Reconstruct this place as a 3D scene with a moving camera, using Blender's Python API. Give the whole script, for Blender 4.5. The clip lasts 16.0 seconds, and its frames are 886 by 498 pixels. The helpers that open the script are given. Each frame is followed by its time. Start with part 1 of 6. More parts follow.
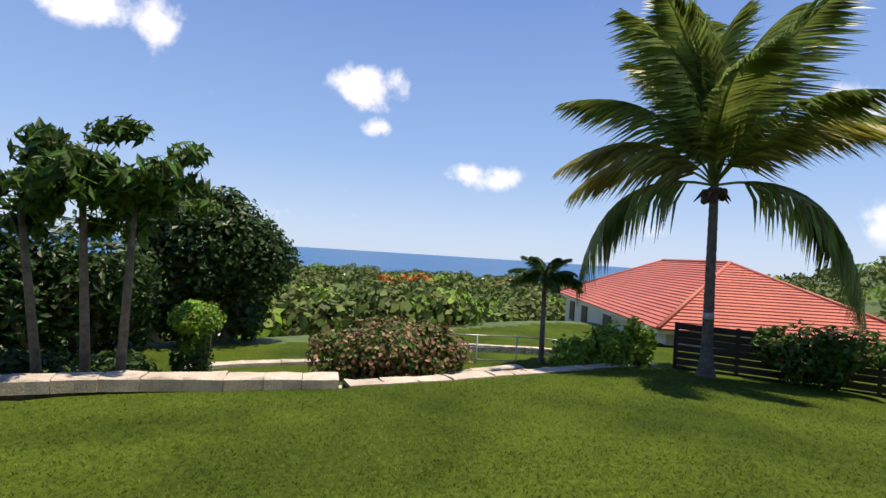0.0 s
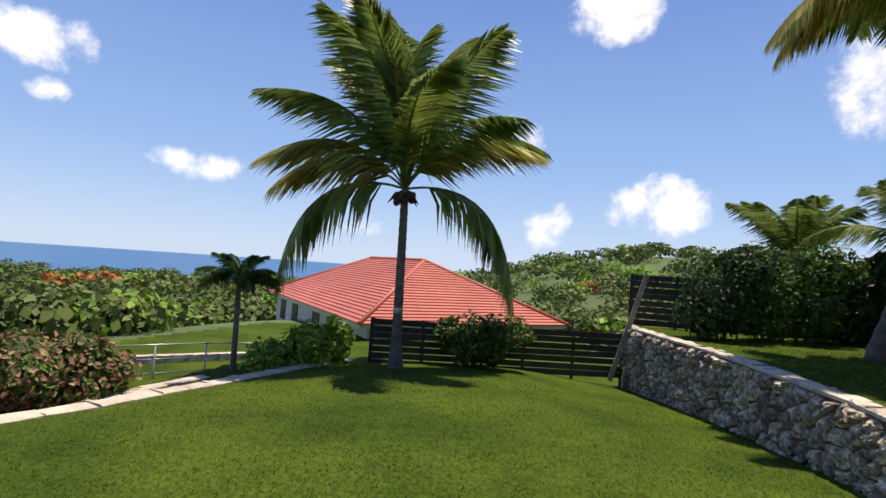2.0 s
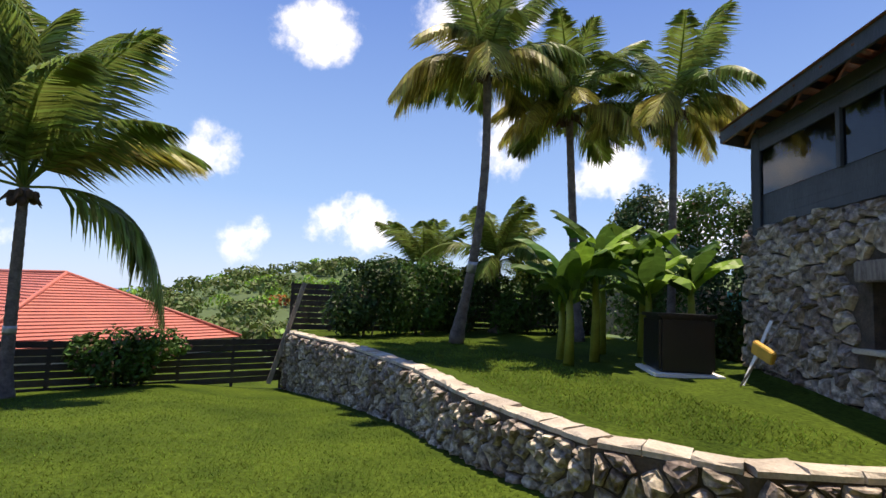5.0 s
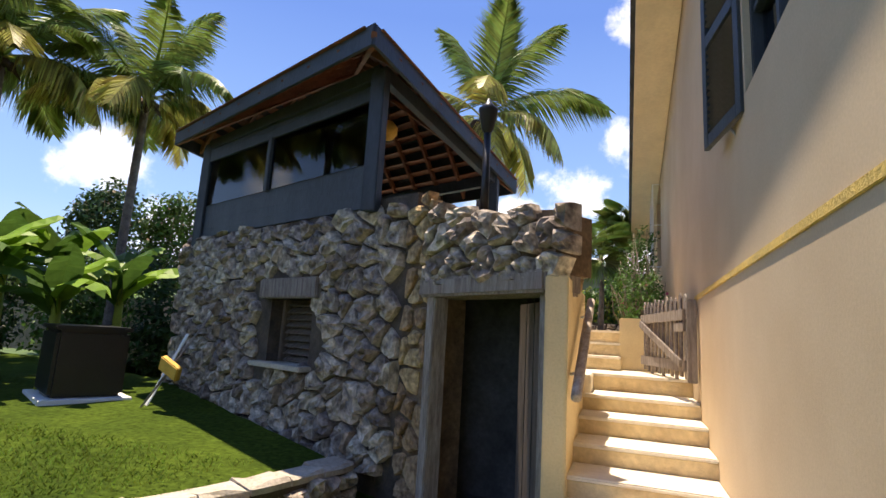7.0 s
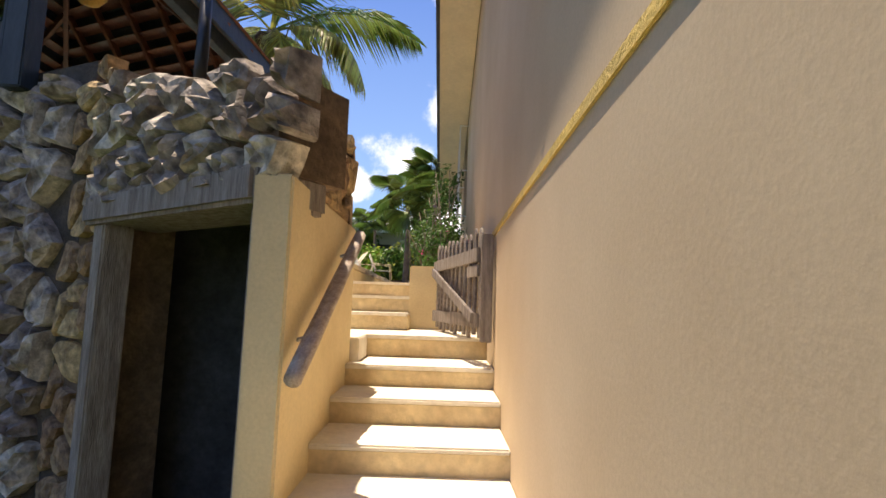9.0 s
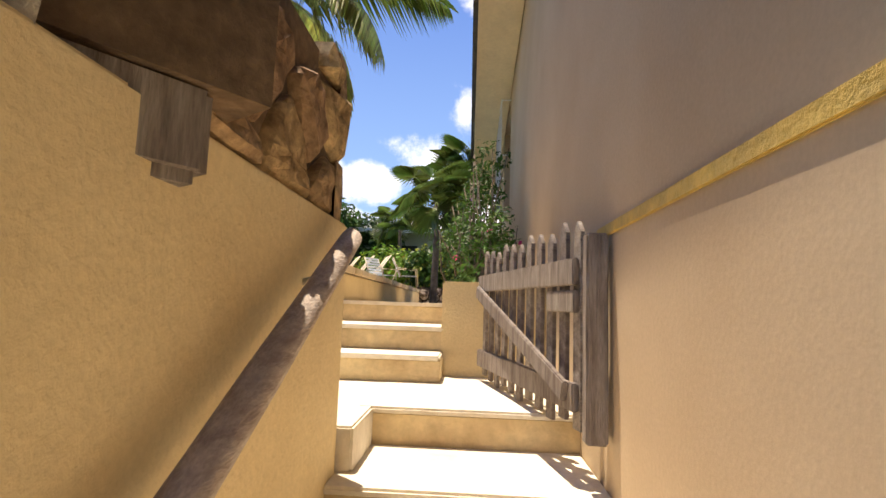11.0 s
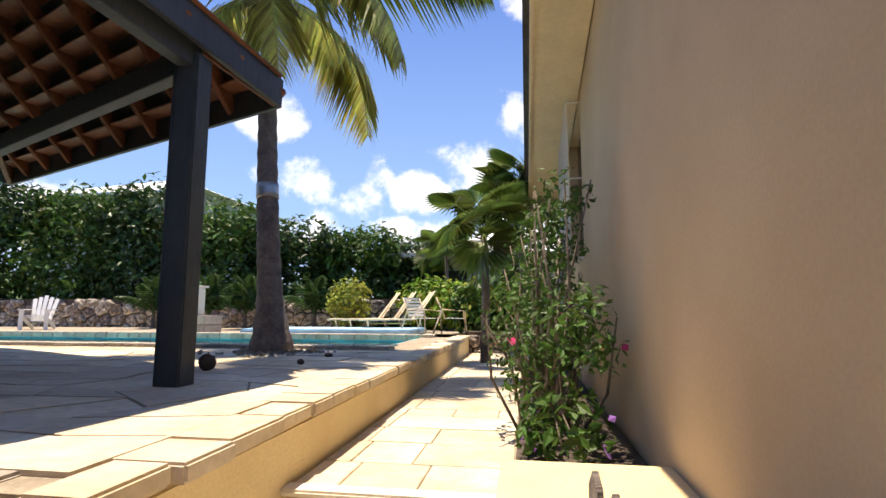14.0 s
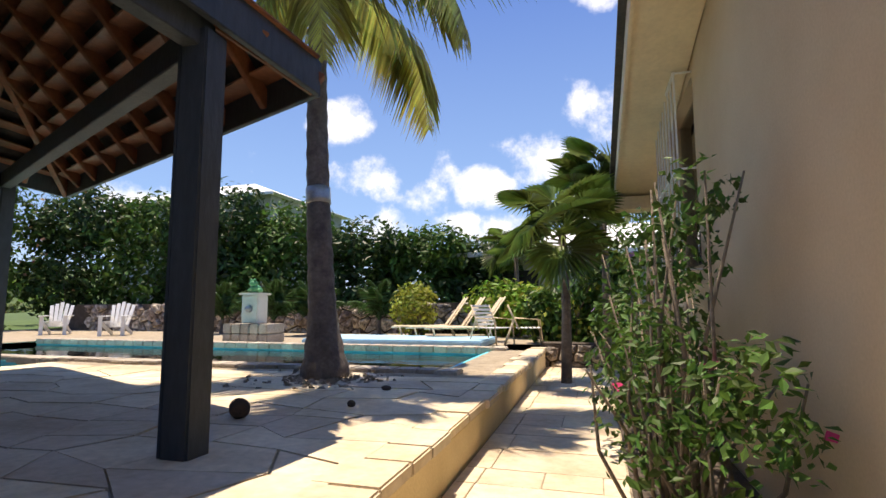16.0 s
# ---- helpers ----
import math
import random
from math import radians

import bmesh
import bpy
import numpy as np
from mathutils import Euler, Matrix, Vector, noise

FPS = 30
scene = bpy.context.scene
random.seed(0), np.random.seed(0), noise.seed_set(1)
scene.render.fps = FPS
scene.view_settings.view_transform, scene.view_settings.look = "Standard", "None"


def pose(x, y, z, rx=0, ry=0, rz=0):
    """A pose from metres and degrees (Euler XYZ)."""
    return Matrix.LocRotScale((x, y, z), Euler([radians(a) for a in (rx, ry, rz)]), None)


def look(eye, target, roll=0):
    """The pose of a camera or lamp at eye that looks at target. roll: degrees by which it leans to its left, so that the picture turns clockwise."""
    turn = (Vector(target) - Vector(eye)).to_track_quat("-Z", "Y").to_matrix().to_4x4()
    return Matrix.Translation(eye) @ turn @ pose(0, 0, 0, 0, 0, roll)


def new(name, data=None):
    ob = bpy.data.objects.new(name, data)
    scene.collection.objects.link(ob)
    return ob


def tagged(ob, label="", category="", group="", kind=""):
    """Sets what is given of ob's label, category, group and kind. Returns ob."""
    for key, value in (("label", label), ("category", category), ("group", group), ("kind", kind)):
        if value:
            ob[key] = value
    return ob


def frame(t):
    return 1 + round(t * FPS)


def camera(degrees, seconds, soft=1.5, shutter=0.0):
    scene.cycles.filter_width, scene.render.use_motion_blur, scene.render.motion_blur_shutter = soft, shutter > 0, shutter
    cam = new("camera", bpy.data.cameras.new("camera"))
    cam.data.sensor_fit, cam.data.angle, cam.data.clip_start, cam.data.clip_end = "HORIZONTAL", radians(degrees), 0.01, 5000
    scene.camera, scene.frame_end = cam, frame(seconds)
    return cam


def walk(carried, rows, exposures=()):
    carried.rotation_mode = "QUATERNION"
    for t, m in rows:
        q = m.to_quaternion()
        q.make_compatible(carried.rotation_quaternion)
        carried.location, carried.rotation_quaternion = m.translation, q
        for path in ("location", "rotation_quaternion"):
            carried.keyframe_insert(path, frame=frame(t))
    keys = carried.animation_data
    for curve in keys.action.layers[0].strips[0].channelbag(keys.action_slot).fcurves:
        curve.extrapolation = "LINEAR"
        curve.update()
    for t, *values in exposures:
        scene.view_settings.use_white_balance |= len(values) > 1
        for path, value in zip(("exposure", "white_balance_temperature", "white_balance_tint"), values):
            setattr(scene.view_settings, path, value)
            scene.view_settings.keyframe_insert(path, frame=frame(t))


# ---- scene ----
cam = camera(81.5, 16.0)
PATH = [
    (0.0, look((-1.238, -8.737, 1.464), (-2.636, -10.167, 1.477), 3.62)),
    (0.5, look((-1.305, -8.664, 1.421), (-2.913, -9.852, 1.468), 4.41)),
    (1.0, look((-1.463, -8.608, 1.405), (-3.221, -9.560, 1.467), 4.07)),
    (1.5, look((-1.784, -8.557, 1.445), (-3.633, -9.317, 1.503), 4.05)),
    (2.0, look((-2.115, -8.498, 1.542), (-4.042, -9.029, 1.612), 3.92)),
    (2.5, look((-2.230, -8.412, 1.612), (-4.200, -8.747, 1.694), 3.68)),
    (3.0, look((-2.273, -8.301, 1.614), (-4.262, -8.487, 1.705), 3.40)),
    (3.2, look((-2.231, -8.231, 1.606), (-4.225, -8.364, 1.700), 3.26)),
    (5.3, look((-0.693, -7.163, 1.405), (-2.524, -6.388, 1.624), 2.53)),
    (5.5, look((-0.642, -7.080, 1.420), (-2.407, -6.170, 1.659), 2.69)),
    (6.0, look((-0.725, -6.820, 1.473), (-2.239, -5.544, 1.750), 4.22)),
    (6.5, look((-0.881, -6.454, 1.492), (-2.015, -4.839, 1.818), 4.41)),
    (7.0, look((-0.802, -5.994, 1.501), (-1.475, -4.139, 1.829), 3.33)),
    (7.5, look((-0.654, -5.488, 1.513), (-0.976, -3.537, 1.812), 2.65)),
    (8.0, look((-0.628, -5.008, 1.483), (-0.676, -3.025, 1.741), 1.66)),
    (8.5, look((-0.593, -4.562, 1.426), (-0.583, -2.574, 1.650), 1.48)),
    (9.0, look((-0.517, -4.124, 1.430), (-0.520, -2.136, 1.650), 1.87)),
    (9.2, look((-0.522, -3.939, 1.430), (-0.530, -1.950, 1.641), 1.93)),
    (11.3, look((-0.697, -1.919, 1.800), (-0.843, 0.063, 2.022), 1.73)),
    (11.5, look((-0.691, -1.742, 1.884), (-0.866, 0.237, 2.109), 1.50)),
    (12.0, look((-0.645, -1.328, 2.101), (-0.887, 0.645, 2.328), 0.98)),
    (12.5, look((-0.710, -1.022, 2.213), (-0.994, 0.943, 2.453), 1.04)),
    (13.0, look((-0.720, -0.751, 2.400), (-1.011, 1.213, 2.640), 0.74)),
    (13.5, look((-0.689, -0.405, 2.534), (-0.979, 1.560, 2.773), 0.23)),
    (14.0, look((-0.769, -0.091, 2.596), (-1.082, 1.869, 2.837), 0.07)),
    (14.5, look((-0.839, 0.173, 2.708), (-1.194, 2.130, 2.926), -0.44)),
    (15.0, look((-0.874, 0.508, 2.784), (-1.227, 2.464, 3.000), -0.51)),
    (15.5, look((-0.920, 0.684, 2.870), (-1.325, 2.631, 3.086), -0.45)),
    (16.0, look((-1.022, 0.863, 2.886), (-1.585, 2.769, 3.107), -0.22)),
]
EXPOSURES = [(t, ev, 7300, 15) for t, ev in ((0.0, 0.38), (3.2, 0.4), (5.3, 0.6), (6.0, 0.7), (7.5, 0.88), (9.2, 0.76), (11.3, 0.76), (12.5, 0.9), (13.5, 0.85), (14.5, 0.66), (16.0, 0.55))]
walk(cam, PATH, EXPOSURES)

# ---- light ----
SUN_AZ, SUN_EL = math.atan2(0.3, -0.34), radians(79)
sun_dir = Vector((math.cos(SUN_AZ) * math.cos(SUN_EL), math.sin(SUN_AZ) * math.cos(SUN_EL), math.sin(SUN_EL)))
sun = new("sun", bpy.data.lights.new("sun", "SUN"))
sun.data.energy, sun.data.angle, sun.data.color = 5.0, radians(0.5), (1.0, 0.92, 0.78)
sun.matrix_world = look(sun_dir * 50, (0, 0, 0))

# clouds as soft patches of the sky: azimuth, elevation, half width, half height (degrees), strength
CLOUDS = [(166, 20, 3, 4, .8), (172, 20, 5, 3, .9), (145, 17, 5, 3, .9), (144, 13, 2, 1.5, .8), (131, 8.5, 6, 2, .8),
          (98, 14, 4, 4, 1), (83, 7.5, 6, 4, 1), (94, 5, 4, 3, .8), (88, 27, 6, 4, 1), (66, 18, 4, 6, .9), (55, 14, 5, 5, .9),
          (46, 8, 9, 5, .9), (70, 30, 9, 4, .9), (0, 11, 5, 3.5, 1), (8, 8, 6, 3, 1), (-2, 33, 4, 4, .9), (16, 14, 3, 4, .6),
          (24, 8, 6, 3.5, .8), (15, 9, 5, 2.5, .7), (-8, 14, 6, 5, 1), (12, 13, 5, 3, 1), (5, 16, 5, 4, 1), (-1, 20, 4, 4, .9), (28, 20, 4, 3, .9), (25, 14, 5, 3, .8), (18, 12, 4, 3, .8), (115, 4, 9, 1.5, .4), (150, 3, 12, 1.5, .3)]


def make_world():
    w = bpy.data.worlds.new("sky")
    scene.world = w
    w.use_nodes = True
    nt = w.node_tree
    nt.nodes.clear()
    N, L = nt.nodes.new, nt.links.new
    out, bg, sky = N("ShaderNodeOutputWorld"), N("ShaderNodeBackground"), N("ShaderNodeTexSky")
    sky.sky_type, sky.sun_disc = "NISHITA", False
    sky.sun_elevation, sky.sun_rotation = SUN_EL, math.pi / 2 - SUN_AZ
    sky.air_density, sky.dust_density, sky.ozone_density = 1.0, 0.3, 2.5
    tc = N("ShaderNodeTexCoord")
    noise_n = N("ShaderNodeTexNoise")
    noise_n.inputs["Scale"].default_value, noise_n.inputs["Detail"].default_value, noise_n.inputs["Roughness"].default_value = 14, 8, 0.62
    L(tc.outputs["Generated"], noise_n.inputs["Vector"])
    total = None

    def m(op, a, b):
        n = N("ShaderNodeMath")
        n.operation = op
        for k, v in enumerate((a, b)):
            if isinstance(v, (int, float)):
                n.inputs[k].default_value = v
            else:
                L(v, n.inputs[k])
        return n.outputs[0]

    def dot(vec):
        n = N("ShaderNodeVectorMath")
        n.operation = "DOT_PRODUCT"
        L(tc.outputs["Generated"], n.inputs[0])
        n.inputs[1].default_value = vec
        return n.outputs["Value"]
    for az, el, hw, hh, k in CLOUDS:
        a, e = radians(az + 90), radians(el)
        right = Vector((math.sin(a), -math.cos(a), 0))
        ahead = Vector((math.cos(a) * math.cos(e), math.sin(a) * math.cos(e), math.sin(e)))
        up = right.cross(ahead)
        u = m("DIVIDE", dot(right), math.sin(radians(hw)))
        v = m("DIVIDE", dot(up), math.sin(radians(hh)))
        r2 = m("ADD", m("MULTIPLY", u, u), m("MULTIPLY", v, v))
        front = m("GREATER_THAN", dot(ahead), 0.5)
        blob = m("MULTIPLY", m("MULTIPLY", m("MAXIMUM", m("SUBTRACT", 1.15, r2), 0.0), k), front)
        total = blob if total is None else m("MAXIMUM", total, blob)
    cover = N("ShaderNodeMapRange")
    cover.interpolation_type = "SMOOTHSTEP"
    L(m("ADD", m("MULTIPLY", total, 0.8), m("MULTIPLY", m("SUBTRACT", noise_n.outputs[0], 0.5), 1.9)), cover.inputs["Value"])
    cover.inputs["From Min"].default_value, cover.inputs["From Max"].default_value = 0.32, 0.95
    mix = N("ShaderNodeMix")
    mix.data_type = "RGBA"
    L(m("MULTIPLY", cover.outputs[0], 0.92), mix.inputs["Factor"])
    sep = N("ShaderNodeSeparateXYZ")
    L(tc.outputs["Generated"], sep.inputs[0])
    ramp = N("ShaderNodeValToRGB")
    ramp.color_ramp.elements[0].position, ramp.color_ramp.elements[0].color = 0.0, (0.42, 0.58, 0.83, 1)
    ramp.color_ramp.elements[1].position, ramp.color_ramp.elements[1].color = 0.55, (0.09, 0.2, 0.57, 1)
    mid = ramp.color_ramp.elements.new(0.18)
    mid.color = (0.23, 0.41, 0.76, 1)
    L(sep.outputs["Z"], ramp.inputs[0])
    haze = N("ShaderNodeMix")
    haze.data_type = "RGBA"
    haze.inputs["Factor"].default_value = 0.85
    gain = N("ShaderNodeVectorMath")
    gain.operation = "SCALE"
    gain.inputs["Scale"].default_value = 8.5
    L(ramp.outputs[0], gain.inputs[0])
    L(sky.outputs[0], haze.inputs["A"]), L(gain.outputs[0], haze.inputs["B"])
    L(haze.outputs["Result"], mix.inputs["A"])
    mix.inputs["B"].default_value = (8.2, 8.5, 9.0, 1)
    L(mix.outputs["Result"], bg.inputs["Color"])
    bg.inputs["Strength"].default_value = 0.115
    L(bg.outputs[0], out.inputs[0])


make_world()

# ---- materials ----


def mat(name, base, rough=0.8, var=0.25, scale=3.0, second=None, bump=0.2, bump_scale=40.0, metal=0.0, island=0.0, rnd=0.0, grain=None, trans=0.0, spec=0.5):
    """A surface with two scales of colour change, fine relief, and piece-to-piece change."""
    ma = bpy.data.materials.new(name)
    ma.use_nodes = True
    nt = ma.node_tree
    N, L = nt.nodes.new, nt.links.new
    b = nt.nodes["Principled BSDF"]
    b.inputs["Roughness"].default_value, b.inputs["Metallic"].default_value = rough, metal
    b.inputs["Specular IOR Level"].default_value = spec
    tc = N("ShaderNodeTexCoord")
    vec = tc.outputs["Object"]
    if grain:
        mp = N("ShaderNodeMapping")
        mp.inputs["Scale"].default_value = grain
        L(vec, mp.inputs["Vector"])
        vec = mp.outputs[0]
    n1, n2 = N("ShaderNodeTexNoise"), N("ShaderNodeTexNoise")
    for n, sc in ((n1, scale), (n2, bump_scale)):
        n.inputs["Scale"].default_value, n.inputs["Detail"].default_value, n.inputs["Roughness"].default_value = sc, 6, 0.6
        L(vec, n.inputs["Vector"])
    r = N("ShaderNodeValToRGB")
    second = second or tuple(c * (1 - var * 1.6) for c in base)
    r.color_ramp.elements[0].position, r.color_ramp.elements[1].position = 0.33, 0.62
    r.color_ramp.elements[0].color, r.color_ramp.elements[1].color = (*second, 1), (*base, 1)
    L(n1.outputs[0], r.inputs[0])
    hsv = N("ShaderNodeHueSaturation")
    L(r.outputs[0], hsv.inputs["Color"])
    mr = N("ShaderNodeMapRange")
    mr.inputs["To Min"].default_value, mr.inputs["To Max"].default_value = 1 - var, 1 + var
    mr.inputs["From Min"].default_value, mr.inputs["From Max"].default_value = 0.25, 0.75
    L(n2.outputs[0], mr.inputs["Value"])
    val = mr.outputs[0]
    src = None
    if island:
        src, amount = N("ShaderNodeNewGeometry").outputs["Random Per Island"], island
    elif rnd:
        src, amount = N("ShaderNodeObjectInfo").outputs["Random"], rnd
    if src:
        m2 = N("ShaderNodeMapRange")
        m2.inputs["To Min"].default_value, m2.inputs["To Max"].default_value = 1 - amount, 1 + amount
        L(src, m2.inputs["Value"])
        mm = N("ShaderNodeMath")
        mm.operation = "MULTIPLY"
        L(val, mm.inputs[0]), L(m2.outputs[0], mm.inputs[1])
        val = mm.outputs[0]
        m3 = N("ShaderNodeMapRange")
        m3.inputs["To Min"].default_value, m3.inputs["To Max"].default_value = 0.5 - amount * 0.05, 0.5 + amount * 0.05
        L(src, m3.inputs["Value"]), L(m3.outputs[0], hsv.inputs["Hue"])
    L(val, hsv.inputs["Value"])
    L(hsv.outputs[0], b.inputs["Base Color"])
    if bump:
        bp = N("ShaderNodeBump")
        bp.inputs["Strength"].default_value, bp.inputs["Distance"].default_value = bump, 0.03
        L(n2.outputs[0], bp.inputs["Height"]), L(bp.outputs[0], b.inputs["Normal"])
    if trans:
        t = N("ShaderNodeBsdfTranslucent")
        mx = N("ShaderNodeMixShader")
        mx.inputs[0].default_value = trans
        L(hsv.outputs[0], t.inputs["Color"])
        L(b.outputs[0], mx.inputs[1]), L(t.outputs[0], mx.inputs[2])
        L(mx.outputs[0], nt.nodes["Material Output"].inputs["Surface"])
    return ma


def leaf_mat(name, a, b2, rough=0.5, trans=0.3, spec=0.25):
    return mat(name, a, rough, 0.25, 0.9, b2, 0, 6, island=0.45, trans=trans, spec=spec)


GRASS = mat("grass", (0.06, 0.092, 0.012), 0.95, 0.6, 0.45, (0.03, 0.052, 0.008), 1.0, 14, spec=0.04)
BLADE = leaf_mat("grass_blade", (0.15, 0.22, 0.03), (0.07, 0.115, 0.015), 0.7, 0.35, 0.1)
SOIL = mat("bush_soil", (0.07, 0.12, 0.03), 0.95, 0.35, 0.05, (0.05, 0.08, 0.025), 0.6, 2)
ROCK = mat("coral_rock", (0.52, 0.44, 0.36), 0.95, 0.6, 4.5, (0.13, 0.098, 0.078), 1.0, 14, rnd=0.4)
ROCK_TAN = mat("tan_rock", (0.5, 0.34, 0.18), 0.95, 0.5, 7.0, (0.22, 0.13, 0.065), 1.0, 22, rnd=0.25)
MORTAR = mat("dark_mortar", (0.11, 0.085, 0.065), 0.95, 0.3, 4, None, 0.8, 30)
TANMORTAR = mat("tan_mortar", (0.2, 0.13, 0.075), 0.95, 0.3, 2.5, (0.1, 0.065, 0.04), 0.6, 20)
CAP = mat("cap_stone", (0.52, 0.46, 0.38), 0.9, 0.25, 2, (0.36, 0.31, 0.25), 0.6, 25, rnd=0.15)
STUCCO = mat("cream_stucco", (0.61, 0.48, 0.32), 0.92, 0.07, 0.5, (0.5, 0.37, 0.23), 0.05, 60)
YELLOW = mat("yellow_plaster", (0.76, 0.61, 0.35), 0.9, 0.08, 1.2, (0.64, 0.49, 0.27), 0.3, 50)
BAND = mat("ochre_band", (0.72, 0.5, 0.13), 0.9, 0.15, 4, (0.5, 0.36, 0.12), 0.5, 40)
STEP = mat("step_plaster", (0.72, 0.58, 0.34), 0.85, 0.16, 2.2, (0.5, 0.36, 0.2), 0.35, 18)
TREAD = mat("tread_paint", (0.78, 0.72, 0.6), 0.85, 0.1, 2, (0.66, 0.58, 0.46), 0.3, 22)
FLAG = mat("flagstone", (0.7, 0.6, 0.45), 0.8, 0.16, 1.8, (0.56, 0.44, 0.29), 0.3, 14, rnd=0.16)
JOINT = mat("flag_joint", (0.4, 0.33, 0.24), 0.9, 0.2, 5, None, 0.4, 40)
DARKWOOD = mat("slate_painted_wood", (0.045, 0.055, 0.065), 0.55, 0.25, 2, (0.03, 0.036, 0.042), 0.25, 25, grain=(1, 1, 0.3))
FENCEW = mat("dark_fence_wood", (0.05, 0.036, 0.03), 0.7, 0.3, 3, (0.025, 0.018, 0.016), 0.4, 30, rnd=0.3)
REDWOOD = mat("red_rafter_wood", (0.22, 0.085, 0.04), 0.65, 0.25, 2, (0.13, 0.05, 0.025), 0.3, 20)
GREYWOOD = mat("weathered_grey_wood", (0.33, 0.28, 0.24), 0.85, 0.3, 6, (0.17, 0.13, 0.11), 0.6, 30, grain=(4, 4, 0.5), rnd=0.2)
HANDW = mat("pale_rail_wood", (0.5, 0.42, 0.36), 0.8, 0.25, 6, (0.32, 0.25, 0.21), 0.5, 30, grain=(4, 1, 4))
DOORW = mat("old_door_wood", (0.2, 0.15, 0.11), 0.8, 0.3, 4, (0.1, 0.075, 0.055), 0.5, 30, grain=(4, 4, 0.4))
WHITE = mat("white_paint", (0.82, 0.82, 0.8), 0.5, 0.05, 2, None, 0.1, 20)
CREAMP = mat("cream_trim_paint", (0.75, 0.64, 0.45), 0.6, 0.08, 2, None, 0.15, 20)
# roof shingle; the store room borrows its near-black as painted shade
SHINGLE_SHADE = mat("dark_shingle_and_shade", (0.06, 0.06, 0.06), 0.9, 0.3, 3, None, 0.5, 20, rnd=0.2)
REDROOF = mat("red_metal_roof", (0.46, 0.13, 0.085), 0.6, 0.15, 0.5, (0.38, 0.1, 0.07), 0.15, 6)
# black plastic and fittings; also panels whose black imitates shade inside openings
BLACKP_SHADE = mat("black_plastic_and_shade", (0.012, 0.012, 0.014), 0.35, 0.2, 3, None, 0.1, 20)
METAL = mat("galvanised_metal", (0.45, 0.46, 0.46), 0.4, 0.15, 6, None, 0.1, 30, metal=0.7)
BARK = mat("palm_bark", (0.2, 0.165, 0.14), 0.9, 0.3, 5, (0.1, 0.08, 0.07), 0.8, 22)
BRANCH = mat("branch_bark", (0.24, 0.19, 0.14), 0.9, 0.3, 5, None, 0.6, 25)
FROND = leaf_mat("palm_leaf", (0.2, 0.26, 0.06), (0.11, 0.17, 0.035), 0.4, 0.35)
FROND_Y = leaf_mat("yellow_palm_leaf", (0.4, 0.35, 0.08), (0.19, 0.22, 0.05), 0.45, 0.35)
FROND_D = leaf_mat("dark_palm_leaf", (0.075, 0.14, 0.04), (0.04, 0.085, 0.025), 0.4, 0.25)
HUSK = mat("dry_husk", (0.09, 0.055, 0.035), 0.9, 0.3, 5, None, 0.5, 30)
LEAF = leaf_mat("shrub_leaf", (0.085, 0.16, 0.03), (0.045, 0.095, 0.02))
LEAF_L = leaf_mat("light_leaf", (0.22, 0.36, 0.04), (0.13, 0.24, 0.03))
LEAF_D = leaf_mat("dark_leaf", (0.05, 0.095, 0.025), (0.025, 0.055, 0.015), 0.4)
LEAF_Y = leaf_mat("yellow_green_leaf", (0.38, 0.38, 0.06), (0.2, 0.26, 0.04))
LEAF_P = leaf_mat("pinkish_leaf", (0.36, 0.17, 0.13), (0.16, 0.14, 0.05))
LEAF_O = leaf_mat("orange_flower", (0.5, 0.13, 0.03), (0.3, 0.14, 0.03))
WOODS = leaf_mat("woodland_leaf", (0.12, 0.16, 0.035), (0.06, 0.095, 0.025), 0.6, 0.15)
PINK = leaf_mat("pink_petal", (0.8, 0.08, 0.3), (0.7, 0.06, 0.25))
PURPLE = leaf_mat("purple_petal", (0.4, 0.2, 0.6), (0.35, 0.16, 0.55))
TILE = mat("pool_plaster", (0.1, 0.62, 0.75), 0.5, 0.08, 2, None, 0.1, 20)
TAN = mat("tan_sling_fabric", (0.72, 0.58, 0.4), 0.8, 0.08, 4, None, 0.2, 90)
BLUE = mat("pale_blue_cover", (0.4, 0.66, 0.85), 0.5, 0.1, 2, None, 0.1, 20)
FROG = mat("green_glaze", (0.1, 0.35, 0.14), 0.3, 0.15, 6, None, 0.1, 30)
GLOBE = mat("milky_globe", (0.8, 0.8, 0.78), 0.3, 0.03, 2, None, 0, 20)
BARREL = mat("yellow_bristle", (0.7, 0.42, 0.08), 0.8, 0.15, 5, None, 0.3, 50)
HOUSEG = mat("grey_green_stucco", (0.36, 0.37, 0.33), 0.9, 0.08, 1, None, 0.2, 30)
HOUSEW = mat("pale_house_stucco", (0.75, 0.68, 0.58), 0.9, 0.08, 1, None, 0.2, 30)


def sea_mat():
    ma = mat("sea_water", (0.01, 0.10, 0.24), 0.35, 0.1, 0.004, (0.008, 0.07, 0.19), 0.3, 0.2)
    return ma


SEA = sea_mat()


